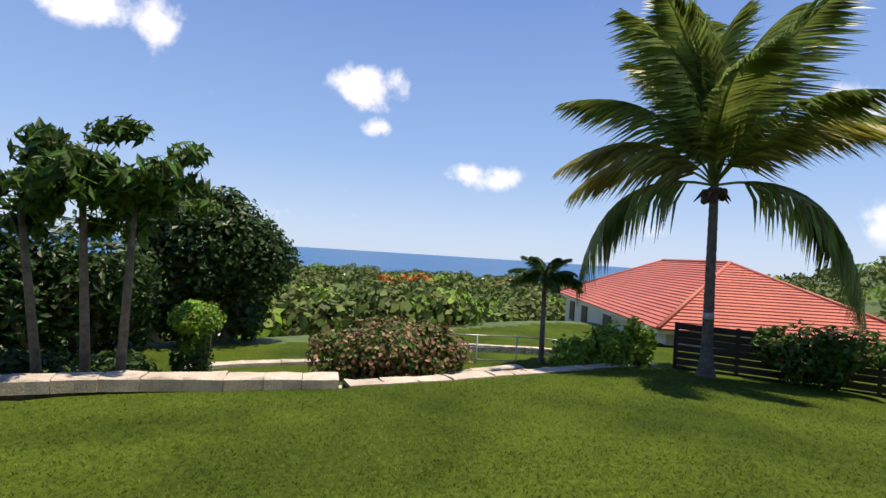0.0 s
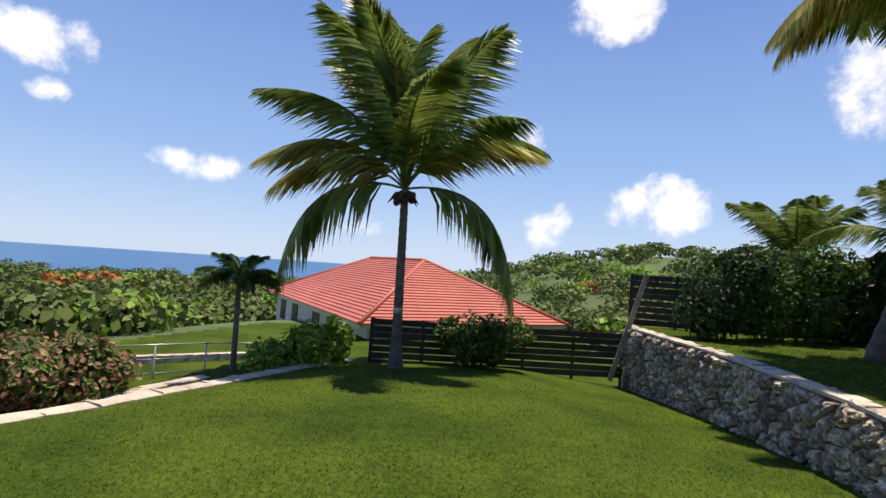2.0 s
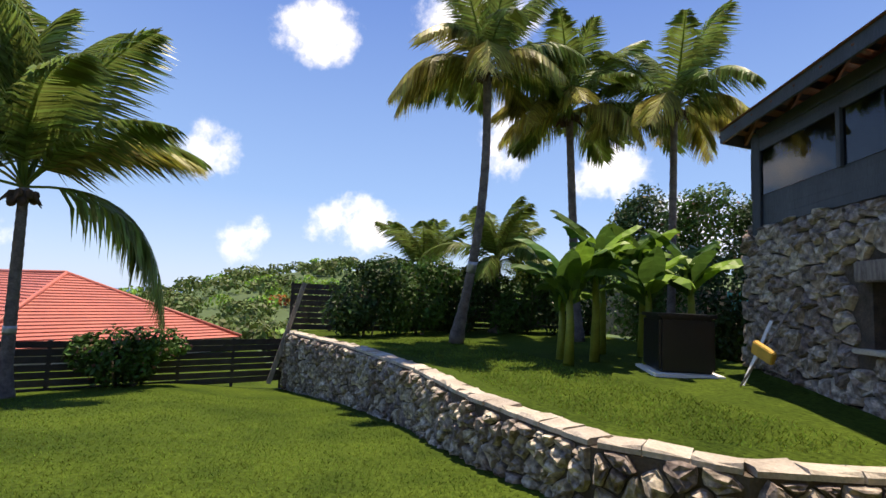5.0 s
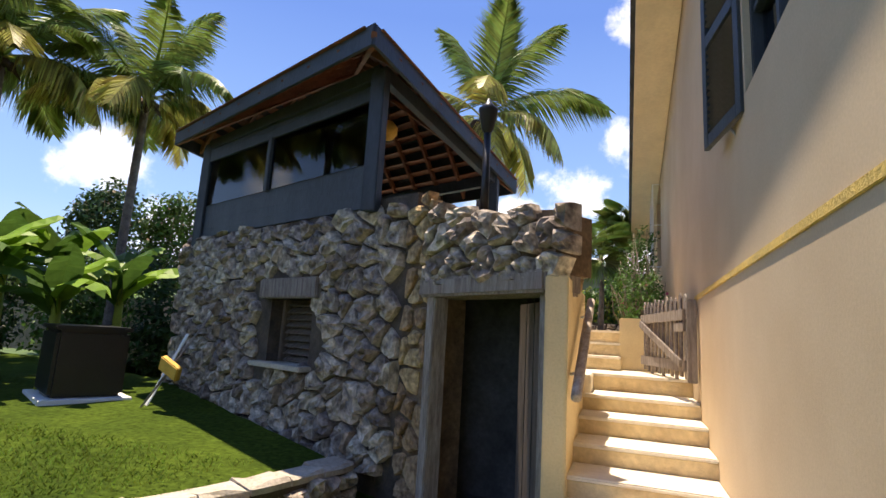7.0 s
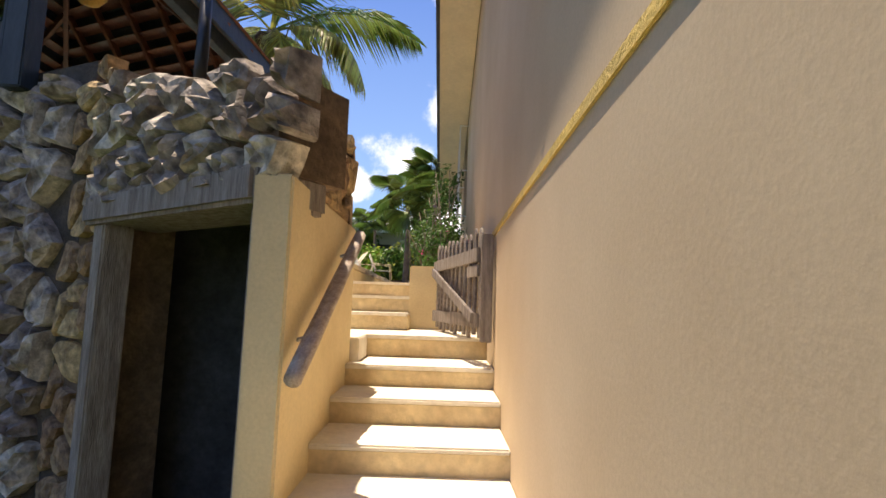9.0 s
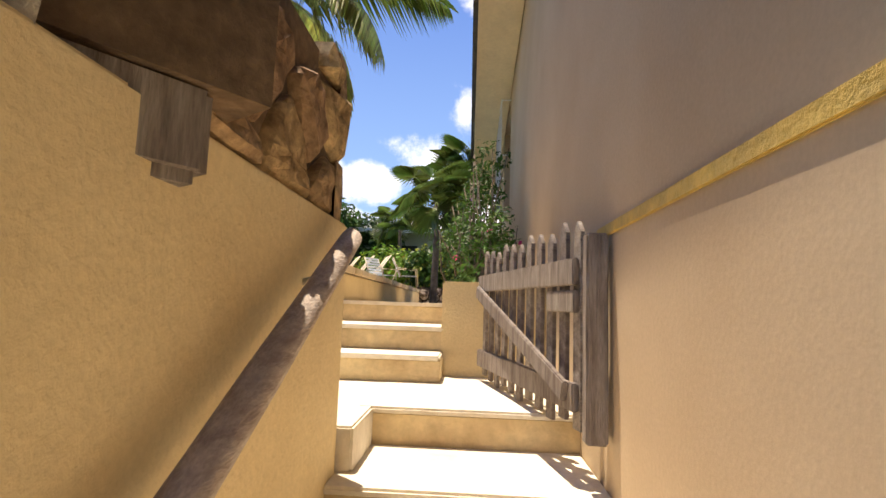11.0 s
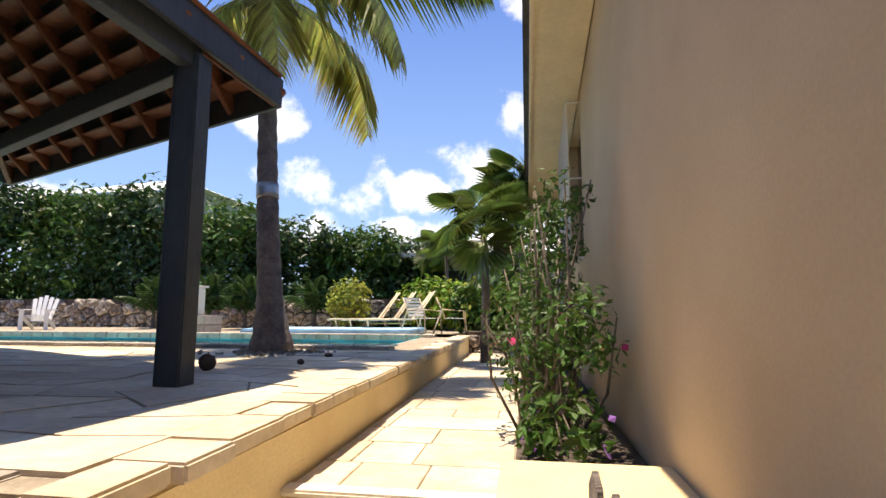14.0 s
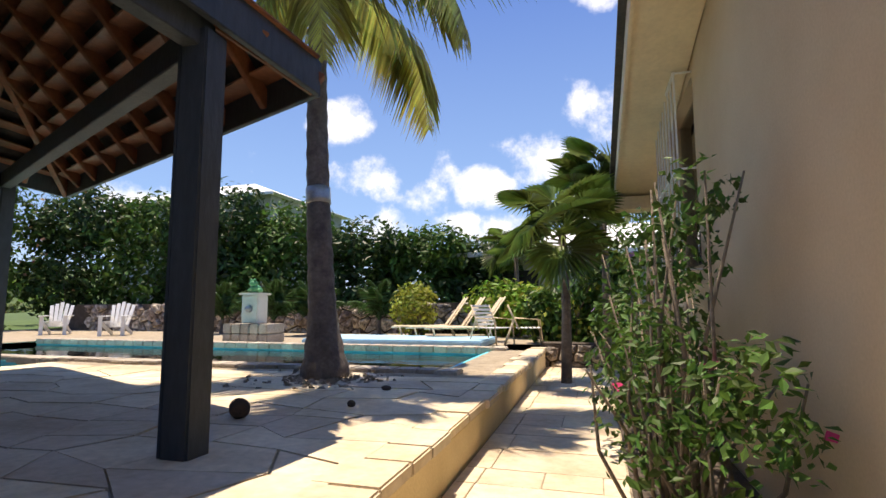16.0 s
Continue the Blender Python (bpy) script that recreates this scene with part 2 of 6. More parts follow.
def glass_mat(name, tint, rough, clear):
    ma = bpy.data.materials.new(name)
    ma.use_nodes = True
    nt = ma.node_tree
    g, t, mx = nt.nodes.new("ShaderNodeBsdfGlossy"), nt.nodes.new("ShaderNodeBsdfTransparent"), nt.nodes.new("ShaderNodeMixShader")
    fr = nt.nodes.new("ShaderNodeFresnel")
    fr.inputs[0].default_value = 1.6
    g.inputs["Roughness"].default_value = rough
    t.inputs[0].default_value = (*tint, 1)
    nt.links.new(fr.outputs[0], mx.inputs[0])
    nt.links.new(t.outputs[0], mx.inputs[1]), nt.links.new(g.outputs[0], mx.inputs[2])
    nt.links.new(mx.outputs[0], nt.nodes["Material Output"].inputs["Surface"])
    if clear:
        n, bp = nt.nodes.new("ShaderNodeTexNoise"), nt.nodes.new("ShaderNodeBump")
        n.inputs["Scale"].default_value, bp.inputs["Strength"].default_value, bp.inputs["Distance"].default_value = 5, 0.25, 0.05
        nt.links.new(n.outputs[0], bp.inputs["Height"]), nt.links.new(bp.outputs[0], g.inputs["Normal"])
    return ma


GLASS = glass_mat("window_glass", (0.55, 0.62, 0.66), 0.02, False)
WATER = glass_mat("pool_water", (0.35, 0.92, 1.0), 0.03, True)

# ---- mesh helpers ----


def mesh_of(name, verts, faces, material, smooth=False):
    me = bpy.data.meshes.new(name)
    me.from_pydata([tuple(v) for v in verts], [], faces)
    me.materials.append(material)
    if smooth:
        me.polygons.foreach_set("use_smooth", [True] * len(me.polygons))
    me.update()
    return me


def part(name, bm, material, parent=None, label=""):
    """Links a bmesh, or a ready mesh, as one object under its thing."""
    if isinstance(bm, bpy.types.Mesh):
        me = bm
    else:
        me = bpy.data.meshes.new(name)
        bmesh.ops.recalc_face_normals(bm, faces=bm.faces)
        bm.to_mesh(me)
        bm.free()
        me.materials.append(material)
    ob = new(name, me)
    if parent:
        ob.parent = parent
    if label:
        ob["label"] = label
    return ob


def thing(name, label, category, loc=(0, 0, 0), rz=0, group="", kind=""):
    ob = new(name)
    ob.matrix_basis = pose(*loc, 0, 0, rz)
    return tagged(ob, label, category, group, kind)


def boxbm(x0, x1, y0, y1, z0, z1, bev=0.0, bm=None, m=None):
    own = bm is None
    bm = bm or bmesh.new()
    r = bmesh.ops.create_cube(bm, size=1, matrix=Matrix.Translation(((x0 + x1) / 2, (y0 + y1) / 2, (z0 + z1) / 2)) @ Matrix.Diagonal((abs(x1 - x0), abs(y1 - y0), abs(z1 - z0), 1)))
    if bev:
        es = list({e for v in r["verts"] for e in v.link_edges})
        r2 = bmesh.ops.bevel(bm, geom=es, offset=bev, segments=2, affect="EDGES")
        vs = {v for f in r2["faces"] for v in f.verts}
    if m is not None:
        bmesh.ops.transform(bm, matrix=m, verts=bm.verts if own else r["verts"])
    return bm


def beam(p, q, w, h, up=(0, 0, 1), bev=0.006):
    """A squared timber from p to q, w wide and h high."""
    p, q = Vector(p), Vector(q)
    d = (q - p)
    n = d.normalized()
    s = n.cross(Vector(up))
    if s.length < 1e-4:
        s = n.cross(Vector((0, 1, 0)))
    s.normalize()
    u = s.cross(n)
    m = Matrix((s, n, u)).transposed().to_4x4()
    m.translation = (p + q) / 2
    return boxbm(-w / 2, w / 2, -d.length / 2, d.length / 2, -h / 2, h / 2, bev, m=m)


def tube(pts, radii, sides=10, name="tube", material=None, cap=True):
    """A tube through points, with a radius at each, as a mesh."""
    pts = [Vector(p) for p in pts]
    verts, faces = [], []
    ref = Vector((0.3, 0.9, 0.1))
    for i, p in enumerate(pts):
        d = (pts[min(i + 1, len(pts) - 1)] - pts[max(i - 1, 0)]).normalized()
        a = d.cross(ref).normalized()
        b = d.cross(a)
        for k in range(sides):
            t = 2 * math.pi * k / sides
            verts.append(p + (a * math.cos(t) + b * math.sin(t)) * radii[i])
    for i in range(len(pts) - 1):
        for k in range(sides):
            k2 = (k + 1) % sides
            faces.append((i * sides + k, i * sides + k2, (i + 1) * sides + k2, (i + 1) * sides + k))
    if cap:
        faces += [tuple(range(sides))[::-1], tuple(range((len(pts) - 1) * sides, len(pts) * sides))]
    return mesh_of(name, verts, faces, material, True)


def lathe(profile, sides, name, material):
    verts, faces = [], []
    for r, z in profile:
        for k in range(sides):
            t = 2 * math.pi * k / sides
            verts.append((r * math.cos(t), r * math.sin(t), z))
    for i in range(len(profile) - 1):
        for k in range(sides):
            k2 = (k + 1) % sides
            faces.append((i * sides + k, i * sides + k2, (i + 1) * sides + k2, (i + 1) * sides + k))
    return mesh_of(name, verts, faces, material, True)


def prism(outline, z0, z1, bm=None):
    """A plate from an outline seen from above."""
    bm = bm or bmesh.new()
    lo = [bm.verts.new((x, y, z0)) for x, y in outline]
    hi = [bm.verts.new((x, y, z1)) for x, y in outline]
    n = len(outline)
    bm.faces.new(hi), bm.faces.new(lo[::-1])
    for i in range(n):
        bm.faces.new((lo[i], lo[(i + 1) % n], hi[(i + 1) % n], hi[i]))
    return bm


def leaf_cloud(rng, blobs, count, size, name, material, shell=0.6, droop=0.0, aspect=0.5):
    """Many small folded leaves filling a set of ellipsoids (centre, radii)."""
    vol = np.array([b[3] * b[4] * b[5] for b in blobs]) ** 0.75
    which = rng.choice(len(blobs), count, p=vol / vol.sum())
    B = np.array(blobs)[which]
    d = rng.normal(size=(count, 3))
    d /= np.linalg.norm(d, axis=1)[:, None]
    r = shell + (1.05 - shell) * rng.random(count) ** 0.6
    r *= 0.88 + 0.24 * rng.random(count)
    c = B[:, :3] + d * r[:, None] * B[:, 3:6]
    n = d + rng.normal(size=(count, 3)) * 0.7 + np.array((0, 0, 0.5))
    n /= np.linalg.norm(n, axis=1)[:, None]
    a = np.cross(n, rng.normal(size=(count, 3)))
    a /= np.linalg.norm(a, axis=1)[:, None]
    a[:, 2] -= droop
    b = np.cross(n, a)
    s = (size * (0.6 + 0.8 * rng.random(count)))[:, None]
    v = np.stack([c - a * s, c + b * s * aspect + n * s * 0.15, c + a * s, c - b * s * aspect + n * s * 0.15], 1).reshape(-1, 3)
    f = np.arange(count * 4).reshape(-1, 4)
    me = bpy.data.meshes.new(name)
    me.from_pydata(v.tolist(), [], f.tolist())
    me.materials.append(material)
    return me


RNG = np.random.default_rng(7)

# ---- ground, sea, lawns ----
EDGE = [(-30, -15.6), (-18.4, -16.0), (-12.2, -16.1), (-9.1, -16.4), (-6.7, -16.9), (-3.3, -18.9), (6, -21)]
RW = [(-20.3, -6.9), (-15, -5.2), (-11, -4.5), (-8.1, -4.4), (-5.7, -3.95), (-4.7, -3.1), (-4.2, -1.8), (-3.85, -0.5)]


def edge_y(x):
    return float(np.interp(x, [p[0] for p in EDGE], [p[1] for p in EDGE]))


def smooth01(t):
    t = min(max(t, 0.0), 1.0)
    return t * t * (3 - 2 * t)


def lawn_z(x, y):
    return -0.15 - 0.088 * max(0.0, math.hypot(x + 1, y + 3.5) - 3) - 0.4 * smooth01((y + 11) / 4) * smooth01((-3.2 - x) / 3)


def ground_z(x, y):
    z = lawn_z(x, y)
    beyond = edge_y(x) - y
    r = math.hypot(x + 2, y + 9)
    low = -1.8 - 0.35 * smooth01((beyond - 2.6) / 0.5) - 2.2 * smooth01((beyond - 10) / 10)
    far = -5 - 25 * smooth01((r - 25) / 380) * (0.6 + 0.4 * smooth01((r - 60) / 300))
    hill = 20 * math.exp(-((x + 190) / 70) ** 2 - ((y - 10) / 60) ** 2) + 26 * math.exp(-((x + 150) / 90) ** 2 - ((y - 130) / 70) ** 2)
    if r > 28:
        low = low + (far - low) * smooth01((r - 28) / 30)
    fence_side = smooth01((-19.2 - x - 0.40 * (y + 12)) / 1.0)
    t = max(smooth01(beyond / 0.25), fence_side * smooth01((-7.5 - y) / 1.0), smooth01((r - 36) / 10))
    z = z + (low - z) * t
    if y > -7.5 and r < 60:
        z = min(z, -0.4) if y < 1.5 else -0.4
    return z + hill * smooth01((r - 40) / 60)


def make_ground():
    radii = list(np.arange(0.6, 36, 0.3)) + list(np.geomspace(36.5, 700, 60))
    n, verts, faces = 260, [(-2, -9, ground_z(-2, -9))], []
    for r in radii:
        for k in range(n):
            a = 2 * math.pi * k / n
            x, y = -2 + r * math.cos(a), -9 + r * math.sin(a)
            verts.append((x, y, ground_z(x, y)))
    for k in range(n):
        faces.append((0, 1 + k, 1 + (k + 1) % n))
    for i in range(len(radii) - 1):
        for k in range(n):
            a, b = 1 + i * n, 1 + (i + 1) * n
            faces.append((a + k, b + k, b + (k + 1) % n, a + (k + 1) % n))
    me = mesh_of("ground", verts, faces, GRASS, True)
    me.materials.append(SOIL)
    for p in me.polygons:
        c = p.center
        if math.hypot(c.x + 2, c.y + 9) > 30 or edge_y(c.x) - c.y > 9.5:
            p.material_index = 1
    tagged(new("ground", me), "sloping green lawn running down to a wooded hillside", "ground", kind="structure")


make_ground()
ring = [(4900 * math.cos(2 * math.pi * k / 96), 4900 * math.sin(2 * math.pi * k / 96), -30.5) for k in range(96)]
tagged(new("sea", mesh_of("sea", ring, [tuple(range(96))], SEA)), "deep blue sea reaching to the horizon", "sea", kind="structure")


def resample(line, step):
    out = []
    for p, q in zip(line, line[1:]):
        n = max(1, int(math.dist(p, q) / step))
        out += [(p[0] + (q[0] - p[0]) * i / n, p[1] + (q[1] - p[1]) * i / n) for i in range(n)]
    return out + [tuple(line[-1])]


def make_terrace():
    near = resample(RW, 0.5)
    n = len(near)
    far_line = [(-34 + 24.6 * i / (n - 1), 2 + 2 * math.sin(math.pi * i / (n - 1))) for i in range(n)]
    verts, faces = [], []
    m = 24
    for i in range(n):
        for j in range(m + 1):
            u = j / m
            verts.append((near[i][0] + (far_line[i][0] - near[i][0]) * u, near[i][1] + (far_line[i][1] - near[i][1]) * u,
                          -0.03 + 0.35 * u + 0.03 * noise.noise((i * 0.3, j * 0.4, 0))))
    for i in range(n - 1):
        for j in range(m):
            a = i * (m + 1) + j
            faces.append((a, a + 1, a + m + 2, a + m + 1))
    tagged(new("terrace_lawn", mesh_of("terrace_lawn", verts, faces, GRASS, True)), "raised green lawn behind the stone retaining wall", "lawn", kind="structure")


make_terrace()


def terrace_z(x, y):
    return 0.0 + 0.3 * smooth01((y + 6) / 9)


def make_grass():
    pts = []
    while len(pts) < 130000:
        a, r = RNG.uniform(0, 2 * math.pi), 0.8 + 16 * RNG.random() ** 0.9
        x, y = -2 + r * math.cos(a), -8.5 + r * math.sin(a)
        if x > -0.6 or y < edge_y(x) + 0.3 or y > -1.5 or x < -17:
            continue
        wall_y = float(np.interp(x, [p[0] for p in RW], [p[1] for p in RW]))
        if x < -4.0 and y > wall_y - 0.5:
            if y < wall_y + 0.5:
                continue
            pts.append((x, y, terrace_z(x, y)))
        elif x >= -4.0 and y > -3.4:
            continue
        else:
            pts.append((x, y, lawn_z(x, y)))
    p = np.array(pts)
    n = len(p)
    a = RNG.uniform(0, 2 * math.pi, n)
    h = RNG.uniform(0.02, 0.055, n)
    w = RNG.uniform(0.006, 0.014, n)
    side = np.stack([np.cos(a) * w, np.sin(a) * w, np.zeros(n)], 1)
    tip = np.stack([np.cos(a * 3) * h * 0.8, np.sin(a * 3) * h * 0.8, h], 1)
    base = p + np.array((0, 0, -0.012))
    v = np.stack([base - side, base + side, base + tip], 1).reshape(-1, 3)
    me = bpy.data.meshes.new("grass")
    me.from_pydata(v.tolist(), [], np.arange(n * 3).reshape(-1, 3).tolist())
    me.materials.append(BLADE)
    tagged(new("grass", me), "short green lawn grass blades", "grass", kind="stuff")


make_grass()

# ---- stone work ----


def clip_cell(poly, mx, mz, nx, nz):
    """The part of a polygon on the near side of a line through (mx, mz) with normal (nx, nz)."""
    out = []
    for (x0, z0), (x1, z1) in zip(poly, poly[1:] + poly[:1]):
        d0, d1 = (x0 - mx) * nx + (z0 - mz) * nz, (x1 - mx) * nx + (z1 - mz) * nz
        if d0 <= 0:
            out.append((x0, z0))
        if (d0 < 0 < d1) or (d1 < 0 < d0):
            k = d0 / (d0 - d1)
            out.append((x0 + (x1 - x0) * k, z0 + (z1 - z0) * k))
    return out


def rubble_mesh(poly, cx, cz, depth, gap, rg, material, craggy):
    """One wall stone: an uneven pillow over its cell, proud of the mortar; +y is out of the wall."""
    ring = []
    for (x0, z0), (x1, z1) in zip(poly, poly[1:] + poly[:1]):
        if math.hypot(x1 - x0, z1 - z0) < 0.03:
            continue
        ring.append((x0, z0, 0.95))
        ring.append(((x0 + x1) / 2, (z0 + z1) / 2, 1.0))
    if len(ring) < 6:
        return None
    size = sum(math.hypot(x - cx, z - cz) for x, z, _ in ring) / len(ring)
    ring = [(x - cx, z - cz, k * (1 - gap / size) * rg.uniform(0.93, 1.04)) for x, z, k in ring]
    n = len(ring)
    verts, faces = [], []
    tilt = rg.uniform(-0.25, 0.25), rg.uniform(-0.3, 0.15)
    for f, y in ((1.0, -0.09), (0.98, depth * 0.35), (0.8, depth * 0.85), (0.42, depth)):
        for x, z, k in ring:
            x2, z2 = x * k * f, z * k * f
            bump = 0.0 if y < 0 else depth * craggy * rg.uniform(-0.4, 0.4) + (tilt[0] * x2 + tilt[1] * z2) * f
            verts.append((x2, y + bump, z2))
    verts.append((0, depth * (1 + craggy * rg.uniform(-0.3, 0.3)), 0))
    for r in range(3):
        for k in range(n):
            k2 = (k + 1) % n
            faces.append((r * n + k, r * n + k2, (r + 1) * n + k2, (r + 1) * n + k))
    faces += [(3 * n + k, 3 * n + (k + 1) % n, 4 * n) for k in range(n)]
    return mesh_of("stone", verts, faces, material)


def lay_stones(parent, p, q, zlo, zhi, size, material, out, skip=None, limit=300, depth=0.09, seed=1, gap=0.012, craggy=1.0):
    """Rubble fitted stone to stone over the face from p to q; out is the way that the face looks."""
    rg = random.Random(seed)
    p, q = Vector((*p, 0)), Vector((*q, 0))
    length = (q - p).length
    d = (q - p).normalized()
    o = Vector((*out, 0)).normalized()
    o = (o - d * o.dot(d)).normalized()
    base = Matrix((d, o, Vector((0, 0, 1)))).transposed().to_4x4()
    sites = []
    z = min(zlo(0), zlo(length))
    top = max(zhi(0), zhi(length))
    row = 0
    while z < top + size * 0.4:
        x = (row % 2) * size * 0.5
        while x < length + size * 0.3:
            sites.append((x + rg.uniform(-0.4, 0.4) * size, z + rg.uniform(-0.36, 0.36) * size))
            x += size * rg.uniform(0.7, 1.4)
        z += size * 0.8
        row += 1
    count = 0
    for i, (x, z) in enumerate(sites):
        lo, hi = zlo(x), zhi(x)
        if not lo - size * 0.4 < z < hi + size * 0.1 or not -0.1 * size < x < length + 0.1 * size or (skip and skip(x, z)) or count >= limit:
            continue
        poly = [(max(x - size, -0.03), max(z - size, lo - 0.1)), (min(x + size, length + 0.03), max(z - size, lo - 0.1)),
                (min(x + size, length + 0.03), min(z + size, hi + rg.uniform(-0.05, 0.06))), (max(x - size, -0.03), min(z + size, hi + rg.uniform(-0.05, 0.06)))]
        for j, (x2, z2) in enumerate(sites):
            if j != i and abs(x2 - x) < 2 * size and abs(z2 - z) < 2 * size and poly:
                poly = clip_cell(poly, (x + x2) / 2, (z + z2) / 2, x2 - x, z2 - z)
        if len(poly) < 3:
            continue
        cx, cz = sum(v[0] for v in poly) / len(poly), sum(v[1] for v in poly) / len(poly)
        me = rubble_mesh(poly, cx, cz, depth * rg.uniform(0.7, 1.25), gap, rg, material, craggy)
        if me is None:
            continue
        ob = new("stone", me)
        ob.parent = parent
        ob.matrix_basis = Matrix.Translation(p + d * cx + Vector((0, 0, cz))) @ base
        count += 1


def wall_core(line, zlo, zhi, thick, material, name="core"):
    """A wall of even thickness along a line, foot and top given by place."""
    verts, faces = [], []
    n = len(line)
    for i, (x, y) in enumerate(line):
        a, b = Vector(line[max(i - 1, 0)]), Vector(line[min(i + 1, n - 1)])
        d = (b - a).normalized()
        nrm = Vector((-d.y, d.x)) * thick / 2
        for sx, z in ((1, zlo(x, y)), (-1, zlo(x, y)), (-1, zhi(x, y)), (1, zhi(x, y))):
            verts.append((x + nrm.x * sx, y + nrm.y * sx, z))
    for i in range(n - 1):
        for k in range(4):
            a, b = i * 4, (i + 1) * 4
            faces.append((a + k, a + (k + 1) % 4, b + (k + 1) % 4, b + k))
    faces += [(3, 2, 1, 0), tuple((n - 1) * 4 + k for k in range(4))]
    return mesh_of(name, verts, faces, material)


def cap_stones(parent, line, z, width, thick, step=0.7, seed=3, name="cap_stone", rough=0.03):
    rg = random.Random(seed)
    pts = resample(line, step)
    for (x0, y0), (x1, y1) in zip(pts, pts[1:]):
        d = Vector((x1 - x0, y1 - y0))
        n = Vector((-d.y, d.x)).normalized() * width / 2
        ln = d.length
        g = d.normalized() * 0.006
        j = lambda: rg.uniform(-rough, rough)
        zt = z(x0, y0), z(x1, y1)
        bm = bmesh.new()
        ring_pts = []
        for k in range(3):
            t = k / 2
            ring_pts.append((x0 + d.x * t + (g.x if k == 0 else -g.x if k == 2 else 0), y0 + d.y * t + (g.y if k == 0 else -g.y if k == 2 else 0), zt[0] + (zt[1] - zt[0]) * t))
        rows = []
        for (x, y, zz) in ring_pts:
            a, b = j(), j()
            rows.append([bm.verts.new(v) for v in ((x + n.x * (1 + a), y + n.y * (1 + a), zz - thick), (x + n.x * (1 + a), y + n.y * (1 + a), zz - 0.015), (x + n.x * 0.8, y + n.y * 0.8, zz + j() * 0.3),
                                                   (x - n.x * 0.8, y - n.y * 0.8, zz + j() * 0.3), (x - n.x * (1 + b), y - n.y * (1 + b), zz - 0.015), (x - n.x * (1 + b), y - n.y * (1 + b), zz - thick))])
        for r0, r1 in zip(rows, rows[1:]):
            for k in range(6):
                bm.faces.new((r0[k], r0[(k + 1) % 6], r1[(k + 1) % 6], r1[k]))
        bm.faces.new(rows[0]), bm.faces.new(rows[-1][::-1])
        part(name, bm, CAP, parent)


def retaining_wall():
    w = thing("retaining_wall", "grey rubble stone retaining wall with a pale mortar cap", "wall", kind="structure")
    line = resample(RW, 0.6)
    part("core", wall_core(line, lambda x, y: lawn_z(x, y) - 0.5, lambda x, y: -0.06, 0.34, MORTAR), MORTAR, w)
    cap_stones(w, RW, lambda x, y: 0.02, 0.38, 0.07, 0.4, 4, rough=0.1)
    for i, (p, q) in enumerate(zip(RW, RW[1:])):
        d = Vector((q[0] - p[0], q[1] - p[1])).normalized()
        out = Vector((d.y, -d.x))
        off = out * 0.16
        a, b = (p[0] + off.x, p[1] + off.y), (q[0] + off.x, q[1] + off.y)
        size = 0.36 if i < 2 else 0.3
        lay_stones(w, a, b, lambda s, a=a, d=d: lawn_z(a[0] + d.x * s, a[1] + d.y * s) - 0.1, lambda s: -0.06, size, ROCK, out, depth=0.1, limit=150, seed=i + 5)


retaining_wall()


def garden_walls():
    w1 = thing("garden_wall", "low pale rubble garden wall at the lawn's edge", "garden wall", kind="structure")
    z1 = lambda x, y: lawn_z(-5, -17) + 0.16
    part("core", wall_core(resample([(-1.5, -19.6), (-3.3, -18.9), (-6.7, -16.9)], 0.6), lambda x, y: -2.6, lambda x, y: z1(x, y) - 0.06, 0.42, MORTAR), MORTAR, w1)
    cap_stones(w1, [(-1.5, -19.6), (-3.3, -18.9), (-6.7, -16.9)], z1, 0.55, 0.22, 0.6, 9, rough=0.1)
    w2 = thing("garden_wall", "curving pale stone lawn edging on a bank", "garden wall", kind="structure")
    line = [(-6.9, -16.95), (-9.1, -16.4), (-12.2, -16.1), (-15, -16.0), (-17.6, -15.7)]
    z2 = lambda x, y: lawn_z(x, y) + 0.05
    part("core", wall_core(resample(line, 0.6), lambda x, y: -2.6, lambda x, y: z2(x, y) - 0.06, 0.3, MORTAR), MORTAR, w2)
    cap_stones(w2, line, z2, 0.42, 0.2, 0.6, 11, rough=0.12)
    w3 = thing("garden_wall", "long curved whitish terrace kerb below the lawn", "garden wall", kind="structure")
    line = [(-2.4, -20.3), (-5.2, -19.3), (-7.9, -18.7), (-9.9, -18.3), (-12.0, -18.3), (-13.8, -18.0)]
    part("core", wall_core(resample(line, 0.6), lambda x, y: -3.1, lambda x, y: -1.82, 0.3, MORTAR), MORTAR, w3)
    cap_stones(w3, line, lambda x, y: -1.76, 0.36, 0.14, 0.7, 12, rough=0.06)
    w4 = thing("garden_wall", "straight low white kerb on the lower terrace", "garden wall", kind="structure")
    line = [(-5.9, -23.6), (-7.7, -23.2), (-10.5, -22.2), (-12.6, -21.6)]
    part("core", wall_core(resample(line, 0.8), lambda x, y: -3.4, lambda x, y: -2.1, 0.3, MORTAR), MORTAR, w4)
    cap_stones(w4, line, lambda x, y: -2.04, 0.4, 0.14, 0.8, 13, rough=0.05)


garden_walls()

# ---- stone building under the gazebo ----
CX, CY = -3.2, -0.4
SIDE_END = (-9.2, 1.95)
FRONT_END = (-1.38, -1.62)


